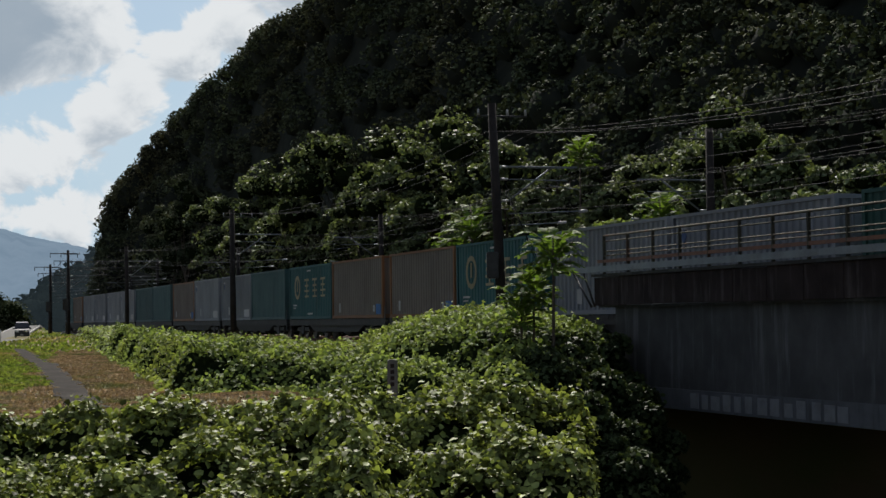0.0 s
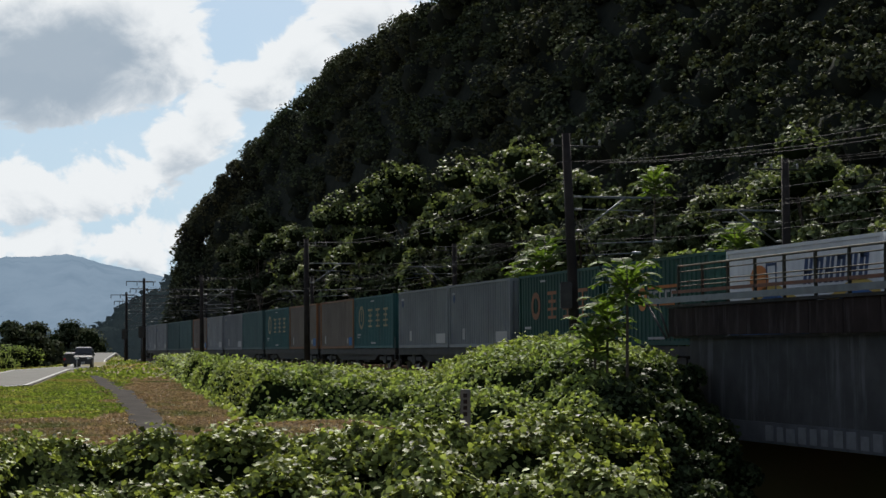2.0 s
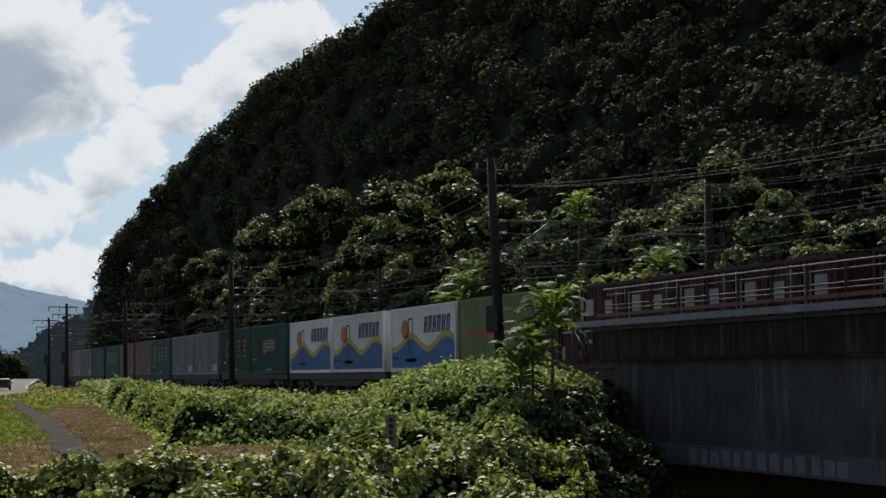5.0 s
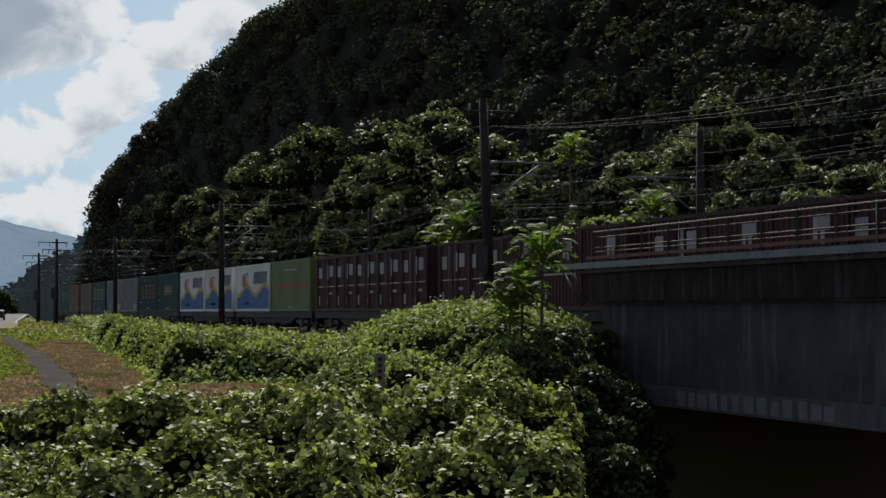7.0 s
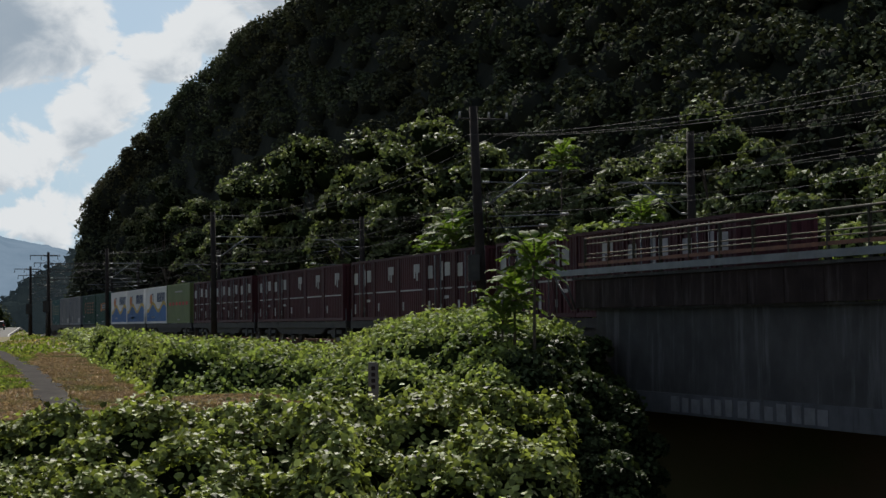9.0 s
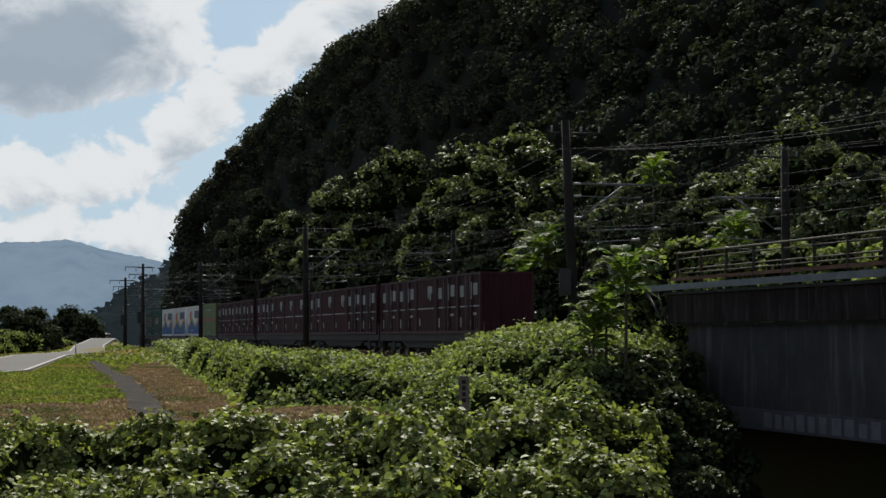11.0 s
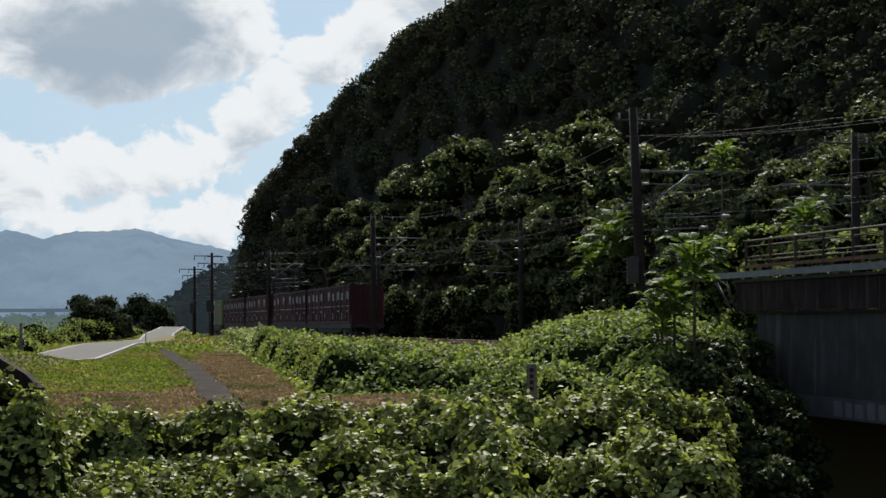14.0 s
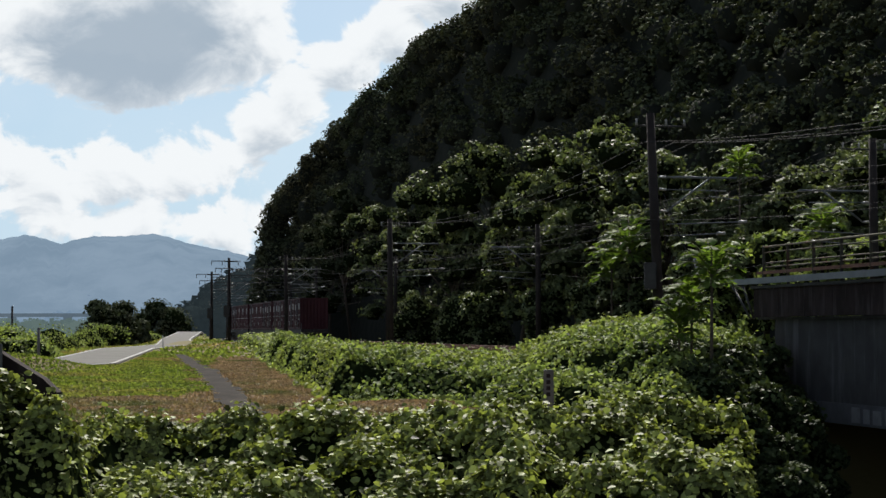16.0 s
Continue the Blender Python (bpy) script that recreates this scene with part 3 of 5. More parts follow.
# ---- distance ----
def ridge(name, mat, us, es, dist, label, depth=500.0, jag=0.00028):
    """A far ridge whose skyline passes through the given side and height angles."""
    u = np.linspace(us[0], us[-1], 260)
    e = np.interp(u, us, es) + jag * (np.sin(u * 900) + np.sin(u * 2100 + 1) * 0.6 + RNG.normal(0, 0.45, len(u)))
    rows = []
    for k, h in ((0.0, 0.0), (0.35, 0.45), (0.7, 0.85), (1.0, 1.0), (1.5, 0.6)):
        y = dist + depth * k * np.ones_like(u)
        zz = e * (dist + depth) * h - 6 + (RNG.normal(0, 3.0, len(u)) if 0 < k < 1 else 0)
        rows.append(np.stack([u * y, y, E + zz], -1))
    v = np.concatenate(rows)
    n = len(u)
    i = np.arange(4)[:, None] * n + np.arange(n - 1)[None]
    f = np.stack([i, i + 1, i + 1 + n, i + n], -1).reshape(-1, 4)
    return tagged(new(name, quick_mesh(name, v, f, [mat], smooth_faces=True)), label, "mountain", kind="structure")


# the range's haze comes from its glowing material
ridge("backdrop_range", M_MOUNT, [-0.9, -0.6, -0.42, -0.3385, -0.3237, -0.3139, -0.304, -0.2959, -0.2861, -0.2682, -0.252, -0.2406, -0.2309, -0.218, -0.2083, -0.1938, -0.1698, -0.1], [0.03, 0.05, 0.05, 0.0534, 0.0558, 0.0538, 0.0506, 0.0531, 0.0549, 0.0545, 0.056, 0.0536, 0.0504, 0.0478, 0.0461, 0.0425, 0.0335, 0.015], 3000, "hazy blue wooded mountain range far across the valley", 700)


# ---- containers and wagons; built along x (forwards), the side seen from the road at +y ----
def corrugated(L, W, z0, z1, pitch, depth, mat=0):
    """The four walls and the roof of a box whose sides are folded into upright ribs."""
    bm = bmesh.new()
    n = max(4, int(round(L / pitch)))
    xs, ins = [], []
    for i in range(n):
        a = -L / 2 + L * i / n
        w = L / n
        xs += [a, a + w * 0.35, a + w * 0.5, a + w * 0.85]
        ins += [0, 0, depth, depth]
    xs.append(L / 2), ins.append(0)
    for side in (1, -1):
        lo = [bm.verts.new((x, side * (W / 2 - d), z0)) for x, d in zip(xs, ins)]
        hi = [bm.verts.new((x, side * (W / 2 - d), z1)) for x, d in zip(xs, ins)]
        for i in range(len(xs) - 1):
            q = (lo[i], lo[i + 1], hi[i + 1], hi[i])
            bm.faces.new(q if side < 0 else q[::-1]).material_index = mat
    m = max(4, int(round(W / pitch)))
    for end in (1, -1):
        ys = []
        for i in range(m):
            a = -W / 2 + W * i / m
            w = W / m
            ys += [(a, 0), (a + w * 0.35, 0), (a + w * 0.5, depth), (a + w * 0.85, depth)]
        ys.append((W / 2, 0))
        lo = [bm.verts.new((end * (L / 2 - d), y, z0)) for y, d in ys]
        hi = [bm.verts.new((end * (L / 2 - d), y, z1)) for y, d in ys]
        for i in range(len(ys) - 1):
            q = (lo[i], lo[i + 1], hi[i + 1], hi[i])
            bm.faces.new(q if end > 0 else q[::-1]).material_index = mat
    for z, flip in ((z1 - 0.01, False), (z0 + 0.01, True)):
        q = [bm.verts.new(p) for p in ((-L / 2 + depth, -W / 2 + depth, z), (L / 2 - depth, -W / 2 + depth, z), (L / 2 - depth, W / 2 - depth, z), (-L / 2 + depth, W / 2 - depth, z))]
        bm.faces.new(q[::-1] if flip else q).material_index = mat
    return bm


def container(name, label, L, H, mat, frame_mat, pitch=0.36, depth=0.035, marks=None, flat=False):
    """A freight container standing on its base centre, with its posts, rails and end doors."""
    W = 2.46
    th = empty(name, label, "container", "containers on the train")
    part("body", corrugated(L - 0.1, W - 0.06, 0.08, H - 0.06, pitch, 0.008 if flat else depth), mat, th)
    for sx in (-1, 1):
        for sy in (-1, 1):
            x, y = sx * (L / 2 - 0.07), sy * (W / 2 - 0.06)
            part("corner_post", boxes((x - 0.07, x + 0.07, y - 0.06, y + 0.06, 0, H)), frame_mat, th)
    for sy in (-1, 1):
        y = sy * (W / 2 - 0.045)
        part("top_rail", boxes((-L / 2 + 0.14, L / 2 - 0.14, y - 0.045, y + 0.045, H - 0.1, H - 0.005)), frame_mat, th)
        part("bottom_rail", boxes((-L / 2 + 0.14, L / 2 - 0.14, y - 0.045, y + 0.045, 0.005, 0.15)), frame_mat, th)
    for sx in (-1, 1):
        x = sx * (L / 2 - 0.04)
        part("end_header", boxes((x - 0.04, x + 0.04, -W / 2 + 0.12, W / 2 - 0.12, H - 0.12, H - 0.005)), frame_mat, th)
        part("end_sill", boxes((x - 0.04, x + 0.04, -W / 2 + 0.12, W / 2 - 0.12, 0.005, 0.17)), frame_mat, th)
    for y in (-0.75, -0.25, 0.25, 0.75):
        part("locking_bar", tube(bmesh.new(), (-L / 2, y, 0.15), (-L / 2, y, H - 0.12), 0.022, n=6), mat, th)
    if marks:
        marks(th, L, H, W)
    return th


def decal(th, name, mat, specs, W, label=""):
    """Painted shapes on the long side: boxes (x0, x1, z0, z1), outlines, or groups of outlines, each a part of its own."""
    y = W / 2 - 0.026
    for s in specs:
        bm = bmesh.new()
        if isinstance(s, tuple):
            group = [[(s[0], s[2]), (s[1], s[2]), (s[1], s[3]), (s[0], s[3])]]
        else:
            group = s if isinstance(s[0], list) else [s]
        for pts in group:
            prism(bm, [(-x, z) for x, z in pts], y - 0.004, y + 0.004)
        bmesh.ops.remove_doubles(bm, verts=bm.verts[:], dist=0.0005)
        bmesh.ops.recalc_face_normals(bm, faces=bm.faces[:])
        part(name, bm, mat, th, label)


# in these, x runs from the forward end (left as seen from the road) to the rear
def ring(cx, cz, r, w, n=18):
    out = []
    for i in range(n):
        a, b = 2 * math.pi * i / n, 2 * math.pi * (i + 1) / n
        out.append([(cx + r * math.cos(a), cz + r * math.sin(a)), (cx + r * math.cos(b), cz + r * math.sin(b)), (cx + (r - w) * math.cos(b), cz + (r - w) * math.sin(b)), (cx + (r - w) * math.cos(a), cz + (r - w) * math.sin(a))])
    return [out]


def glyph(cx, cz, s):
    """A square block of strokes standing for a character that cannot be read."""
    rects = [(-0.5, 0.5, 0.38, 0.5), (-0.4, 0.4, 0.08, 0.19), (-0.5, 0.5, -0.2, -0.1), (-0.45, 0.45, -0.5, -0.4), (-0.06, 0.06, -0.4, 0.38)]
    return [[[(cx + s * a, cz + s * c), (cx + s * b, cz + s * c), (cx + s * b, cz + s * d), (cx + s * a, cz + s * d)] for a, b, c, d in rects]]


def marks_teal(th, L, H, W):
    spec = ring(-2.9, 1.72, 0.66, 0.2) + [(-3.0, -2.8, 1.5, 2.1)]
    for cx in (-0.7, 1.1, 2.9):
        spec += glyph(cx, 1.66, 1.0)
    decal(th, "marking", P_FADED, spec, W, "faded cream ring emblem and three blocks of lettering")
    decal(th, "lettering", P_MARK, [(-3.9, -3.1, 0.72, 0.80), (-3.9, -3.3, 0.58, 0.64), (-0.5, 0.6, 0.24, 0.33), (-0.6, 0.2, 2.55, 2.62)], W)


def marks_green(th, L, H, W):
    spec = ring(-2.6, 1.6, 0.55, 0.22)
    for cx in (-0.6, 1.2, 2.9):
        spec += glyph(cx, 1.6, 1.05)
    decal(th, "marking", P_FADED_ORANGE, spec, W, "faded orange emblem and lettering")
    decal(th, "lettering", P_MARK, [(-4.0, -3.2, 0.7, 0.8), (-0.5, 0.6, 0.22, 0.3), (-2.0, -1.4, 2.52, 2.6)], W)


def marks_green_two(th, L, H, W):
    decal(th, "marking", P_ORANGE, ring(-0.9, 1.55, 0.4, 0.2) + [(-0.4, 2.1, 1.86, 1.96), (-0.4, 1.9, 1.3, 1.38)], W, "orange emblem")
    spec = []
    for i in range(5):
        spec += [(-0.4 + 0.5 * i, 0.0 + 0.5 * i, 1.46, 1.56), (-0.4 + 0.5 * i, -0.28 + 0.5 * i, 1.46, 1.8), (-0.4 + 0.5 * i, 0.0 + 0.5 * i, 1.72, 1.8)]
    decal(th, "lettering", P_MARK, spec + [(-0.4, 1.0, 0.2, 0.28), (-4.1, -3.4, 0.8, 0.9)], W)


def marks_grey(th, L, H, W):
    decal(th, "lettering", P_MARK, [(-2.5, -2.1, 0.35, 0.85), (2.6, 4.2, 0.2, 0.66), (-4.2, -3.7, 2.4, 2.5)], W)
    decal(th, "marking", P_NAVY, [[(-4.1, 2.2), (-3.9, 2.0), (-3.7, 2.2), (-3.9, 2.45)]], W, "small dark diamond plate")


def marks_brown(th, L, H, W):
    decal(th, "lettering", P_MARK, [(-3.4, -3.1, 0.3, 0.75), (3.0, 3.3, 0.3, 0.6)], W)
    decal(th, "marking", P_BLUE, [(3.5, 4.3, 0.18, 0.65)], W, "small blue panel")


def marks_wave(th, L, H, W):
    """White above, blue below a yellow wave, with a slanted dark name plate and an orange sun."""
    wave_z = lambda x: 1.12 + 0.30 * math.sin((x + 2.9) * 1.25)
    xs = np.linspace(-L / 2 + 0.16, L / 2 - 0.16, 25)
    low, top = [(x, wave_z(x)) for x in xs], [(x, wave_z(x) + 0.26) for x in xs]
    blue = [[(xs[0], 0.16), (xs[-1], 0.16)] + low[::-1]]
    band = [low + top[::-1]]
    decal(th, "blue_field", P_BLUE, blue, W, "blue lower field")
    decal(th, "wave_band", P_YELLOW, band, W, "yellow wave band")
    sun_spec = [[(-2.5 + 0.62 * math.cos(a), 1.85 + 0.42 * math.sin(a)) for a in np.linspace(0, 2 * math.pi, 17)[:-1]]]
    decal(th, "sun_emblem", P_ORANGE, sun_spec, W, "orange sun emblem")
    name = []
    for i in range(6):
        x = 0.25 + 0.62 * i
        name += [[(x, 1.62), (x + 0.2, 1.62), (x + 0.36, 2.32), (x + 0.16, 2.32)], [(x + 0.3, 1.62), (x + 0.46, 1.62), (x + 0.62, 2.32), (x + 0.46, 2.32)]]
        name.append((x + 0.14, x + 0.5, 2.2, 2.32) if i % 2 else (x + 0.1, x + 0.46, 1.9, 2.02))
    decal(th, "name_plate", P_NAVY, name, W, "slanted dark blue lettering")
    decal(th, "lettering", P_MARK, [(-2.4, -0.8, 0.42, 0.56), (-4.3, -3.6, 0.55, 0.62)], W)
    decal(th, "door_bar", P_NAVY, [(-2.05, -1.97, 0.3, 2.3), (-1.45, -1.37, 0.3, 2.3), (-2.05, -1.37, 2.22, 2.3)], W)
    for i in range(9):
        z = 0.3 + 0.29 * i
        part("ladder_rung", tube(bmesh.new(), (L / 2 - 0.02, W / 2 - 0.06, z), (L / 2 - 0.02, W / 2 - 0.4, z), 0.018, n=5), M_GALV, th)


def marks_olive(th, L, H, W):
    decal(th, "marking", P_MAROON, [(-3.8 + 1.35 * i, -3.0 + 1.35 * i, 1.28, 1.5) for i in range(6)], W, "dark red lettering blocks")
    decal(th, "lettering", P_MARK, [(-1.4, 1.6, 2.2, 2.3), (-0.4, 0.6, 0.2, 0.28)], W)


def marks_red(th, L, H, W):
    decal(th, "marking", P_MARK, [(-1.50, -0.85, 1.66, 2.18), (0.30, 0.62, 1.55, 2.3), (0.72, 1.35, 1.72, 2.25), (-1.6, 1.6, 1.20, 1.26)], W, "white painted panels and stripe")
    decal(th, "lettering", P_MARK, [(-1.45, -1.2, 0.3, 0.75), (0.1, 0.3, 0.35, 0.6), (0.5, 1.2, 0.82, 0.94)], W)
    for x in (-0.62, -0.05, 0.1, 1.48):
        part("door_frame", boxes((x - 0.035, x + 0.035, W / 2 - 0.02, W / 2 + 0.012, 0.15, H - 0.12)), P_RED, th)
    for x in (-0.3, 0.42):
        part("locking_bar", tube(bmesh.new(), (x, W / 2 + 0.012, 0.16), (x, W / 2 + 0.012, H - 0.14), 0.02, n=6), M_GALV, th)


def marks_red_plain(th, L, H, W):
    decal(th, "marking", P_MARK, [(0.35, 0.55, 1.72, 2.3), (0.55, 1.15, 1.95, 2.3), (0.7, 0.9, 1.62, 1.95), (-1.6, 1.5, 1.20, 1.26)], W, "white emblem and stripe")
    decal(th, "lettering", P_MARK, [(-1.3, -1.1, 0.4, 0.75)], W)


H31, H12 = 2.86, 2.72
KINDS = {
    "teal": container("container", "teal steel freight container with faded cream emblem and lettering", 9.41, H31, P_TEAL, P_TEAL, marks=marks_teal),
    "dull": container("container", "dull teal steel freight container, streaked with dirt", 9.41, H31, P_DULL, P_DULL, marks=None),
    "green": container("container", "dark green steel freight container with faded orange lettering", 9.41, H31, P_GREEN_DK, P_GREEN_DK, marks=marks_green),
    "green2": container("container", "dark green steel freight container with orange and white emblem", 9.41, H31, P_GREEN_DK, P_GREEN_DK, marks=marks_green_two),
    "grey": container("container", "light grey ribbed steel freight container, weathered", 9.41, H31, P_GREY, P_GREY, marks=marks_grey, depth=0.05),
    "brown": container("container", "brownish grey steel freight container, dusty", 9.41, H31, P_BROWN, P_BROWN_END, marks=marks_brown),
    "wave": container("container", "white and blue refrigerated container with a yellow wave", 9.41, H31 - 0.08, P_WHITE, P_WHITE, marks=marks_wave, flat=True),
    "olive": container("container", "olive green freight container with dark red lettering", 9.41, H31 - 0.06, P_OLIVE, P_OLIVE, marks=marks_olive, flat=True),
    "red": container("container", "short wine-red steel container with white panels", 3.72, H12, P_RED, P_RED, marks=marks_red, pitch=0.3),
    "red2": container("container", "short plain wine-red steel container with white emblem", 3.72, H12, P_RED, P_RED, marks=marks_red_plain, pitch=0.3),
}
PITCH = 20.4
DECK = 1.06            # deck above the rail


def wheel_mesh(bm, x, y, r=0.43):
    tube(bm, (x, y - 0.06, 0.43), (x, y + 0.06, 0.43), r, n=20)
    tube(bm, (x, y - math.copysign(0.09, y), 0.43), (x, y - math.copysign(0.05, y), 0.43), r + 0.03, n=20)
    return bm


def flat_wagon():
    th = empty("flat_wagon", "dark skeletal container flat wagon on two bogies", "rail wagon", "wagons of the train")
    part("deck", boxes((-9.8, 9.8, -1.18, -0.9, DECK - 0.34, DECK - 0.02), (-9.8, 9.8, 0.9, 1.18, DECK - 0.34, DECK - 0.02), (-9.8, 9.8, -0.3, 0.3, DECK - 0.3, DECK - 0.03), *[(x - 0.12, x + 0.12, -0.9, 0.9, DECK - 0.28, DECK - 0.05) for x in (-9.6, -7.2, -4.8, -2.4, 0, 2.4, 4.8, 7.2, 9.6)]), M_UNDER, th)
    for y in (-1.0, 1.0):
        part("side_sill", prism(bmesh.new(), [(-5.6, DECK - 0.34), (5.6, DECK - 0.34), (4.4, DECK - 0.66), (-4.4, DECK - 0.66)], y - 0.05, y + 0.05), M_UNDER, th)
    for nm, b in (("air_reservoir", (-2.6, -1.2, 0.2, 0.9, 0.28, 0.7)), ("brake_cylinder", (0.6, 1.7, -0.8, 0.75, 0.3, 0.68)), ("valve_box", (2.4, 3.1, 0.3, 0.95, 0.32, 0.66))):
        part(nm, boxes(b, bevel=0.03), M_UNDER, th)
    for x in (-9.5, -4.9, -4.5, 4.5, 4.9, 9.5, 0.2, -0.2):
        for y in (-1.1, 1.1):
            part("twist_lock", boxes((x - 0.1, x + 0.1, y - 0.09, y + 0.09, DECK - 0.16, DECK + 0.0)), M_UNDER, th)
    for bx in (-7.1, 7.1):
        bog = part("bogie", boxes((bx - 1.35, bx + 1.35, 0.9, 1.05, 0.42, 0.62), (bx - 1.35, bx + 1.35, -1.05, -0.9, 0.42, 0.62), (bx - 0.35, bx + 0.35, -1.05, 1.05, 0.34, 0.7), (bx - 0.3, bx + 0.3, 0.88, 1.1, 0.25, 0.66)), M_UNDER, th)
        for x in (bx - 0.95, bx + 0.95):
            for y in (-0.56, 0.56):
                part("wheel", wheel_mesh(bmesh.new(), x, y), M_WHEEL, bog)
            bm = tube(bmesh.new(), (x, -0.95, 0.43), (x, 0.95, 0.43), 0.09, n=10)
            part("axle", bm, M_WHEEL, bog)
    for sx in (-1, 1):
        part("coupler", boxes((sx * 9.8 - 0.0, sx * 10.18, -0.12, 0.12, 0.72, 1.0) if sx > 0 else (-10.18, -9.8, -0.12, 0.12, 0.72, 1.0)), M_UNDER, th)
    for x in (-9.7, 9.7):
        part("hand_rail", polyline(bmesh.new(), [(x - 0.35, 1.16, 0.45), (x - 0.02, 1.16, 0.45), (x, 1.16, 0.47), (x, 1.16, DECK + 0.55)], 0.02), M_GALV, th)
    return th


WAGON = flat_wagon()
# loads from the front of the train to its tail; wagon 0 follows the gap that passes GAP_S at the start
GAP_S, SPEED = 86.3, 16.25
LOADS = {-12: ["grey", "dull"], -11: ["dull", "grey"], -10: ["grey", "grey"], -9: ["brown", "grey"], -8: ["grey", "dull"], -7: ["dull", "brown"], -6: ["grey", "grey"], -5: ["grey", "grey"],
         -4: ["dull", "dull"], -3: ["brown", "grey"], -2: ["grey", "dull"], -1: ["teal", "brown"], 0: ["brown", "teal"], 1: ["grey", "grey"], 2: ["green", "green2"], 3: ["wave", "wave"], 4: ["wave", "olive"],
         5: ["red"] * 5, 6: ["red", "red", "red2", "red2", "red2"], 7: ["red", "red2", "red2", "red", "red"], 8: ["red", "red", "red2", "red", "red"]}
MOVING = []
used = set()


def place(proto, key, s_start):
    """A copy of a prototype on the train, or the prototype itself the first time."""
    ob = proto if key not in used else copy_thing(proto, Matrix())
    used.add(key)
    MOVING.append((ob, s_start))
    return ob


for k, loads in LOADS.items():
    mid = GAP_S - PITCH * (k + 0.5) + (0.5 if k == 8 else 0.0)
    place(WAGON, "wagon", mid)
    if len(loads) == 2:
        spots = [4.86, -4.86]
    else:
        spots = [7.52, 3.76, 0.0, -3.76, -7.52]
    for kind, dx in zip(loads, spots):
        ob = place(KINDS[kind], kind, mid + dx)
        ob["deck"] = 1.0


def ride(s, up):
    p, h = track(s, 1.25, RAIL_Z + up)
    return Matrix.Translation(p) @ pose(0, 0, 0, 0, 0, 90 + math.degrees(h))


# ---- the track ----
def sweep(name, mat, section, s_list, label, category, kind="structure"):
    """A cross section (off, z) drawn along the line."""
    bm = bmesh.new()
    rows = [[bm.verts.new(track(s, o, z)[0]) for o, z in section] for s in s_list]
    for a, b in zip(rows, rows[1:]):
        for i in range(len(section) - 1):
            bm.faces.new((a[i], b[i], b[i + 1], a[i + 1]))
    return tagged(part(name, bm, mat), label, category, kind=kind)


S_LINE = [-40, 0, 30, 52] + list(np.arange(60, 420, 8.0))
sweep("ballast_bed", M_BALLAST, [(-1.2, FORM_Z - 0.15), (-0.7, RAIL_Z - 0.16), (7.1, RAIL_Z - 0.16), (8.0, FORM_Z - 0.15)], [-40, 0, 30, 58.9], "brown stained ballast in the bridge trough", "ballast")
sweep("ballast_bed", M_BALLAST, [(-2.3, FORM_Z - 0.15), (-0.7, RAIL_Z - 0.16), (7.1, RAIL_Z - 0.16), (8.8, FORM_Z - 0.15)], [58.9] + list(np.arange(62, 420, 8.0)), "brown stained railway ballast with two tracks", "ballast")
for c in (1.25, 5.05):
    for g in (-0.5335, 0.5335):
        o = c + g
        sweep("rail", M_RUST, [(o - 0.06, RAIL_Z - 0.15), (o - 0.012, RAIL_Z - 0.12), (o - 0.035, RAIL_Z - 0.04), (o - 0.035, RAIL_Z), (o + 0.035, RAIL_Z), (o + 0.035, RAIL_Z - 0.04), (o + 0.012, RAIL_Z - 0.12), (o + 0.06, RAIL_Z - 0.15)], S_LINE, "rusty steel running rail with a worn top", "rail")
bm = bmesh.new()
for c in (1.25, 5.05):
    for i in range(330):
        s = 45 + i * 0.62
        p, h = track(s, c, RAIL_Z - 0.15)
        m = Matrix.Translation(p) @ pose(0, 0, 0, 0, 0, math.degrees(h))
        q = [bm.verts.new(m @ Vector(v)) for v in ((-1, -0.11, -0.1), (1, -0.11, -0.1), (1, 0.11, -0.1), (-1, 0.11, -0.1), (-1, -0.09, 0.02), (1, -0.09, 0.02), (1, 0.09, 0.02), (-1, 0.09, 0.02))]
        for f in ((4, 5, 6, 7), (0, 1, 5, 4), (1, 2, 6, 5), (2, 3, 7, 6), (3, 0, 4, 7)):
            bm.faces.new([q[j] for j in f])
tagged(part("sleepers", bm, M_SLEEPER), "concrete railway sleepers in brown ballast", "sleepers", kind="stuff")


# ---- the bridge ----
def along(bm, s0, s1, o0, o1, z0, z1):
    """A straight beam along the line between two offsets and heights."""
    q = [track(s, o, z)[0] for s in (s0, s1) for o, z in ((o0, z0), (o1, z0), (o1, z1), (o0, z1))]
    vs = [bm.verts.new(p) for p in q]
    for f in ((0, 1, 2, 3), (7, 6, 5, 4), (0, 4, 5, 1), (1, 5, 6, 2), (2, 6, 7, 3), (3, 7, 4, 0)):
        bm.faces.new([vs[i] for i in f])
    return bm


def along_many(*specs):
    bm = bmesh.new()
    for sp in specs:
        along(bm, *sp)
    bmesh.ops.recalc_face_normals(bm, faces=bm.faces[:])
    return bm


BR_END, BR_START = 56.3, -14.0
bridge = empty("railway_bridge", "half-through concrete railway bridge with stained girder and railing", "bridge")
part("girder", along_many((BR_START, BR_END - 0.9, -1.85, -1.3, -2.35, 0.28), (BR_START, BR_END, -2.0, -1.2, 0.28, 0.34)), M_CONC, bridge, "pale grey concrete girder web with streaks")
part("far_girder", along_many((BR_START, BR_END, 8.2, 8.9, -2.35, 0.6)), M_CONC, bridge)
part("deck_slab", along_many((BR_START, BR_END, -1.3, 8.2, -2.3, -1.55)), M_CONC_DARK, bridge)
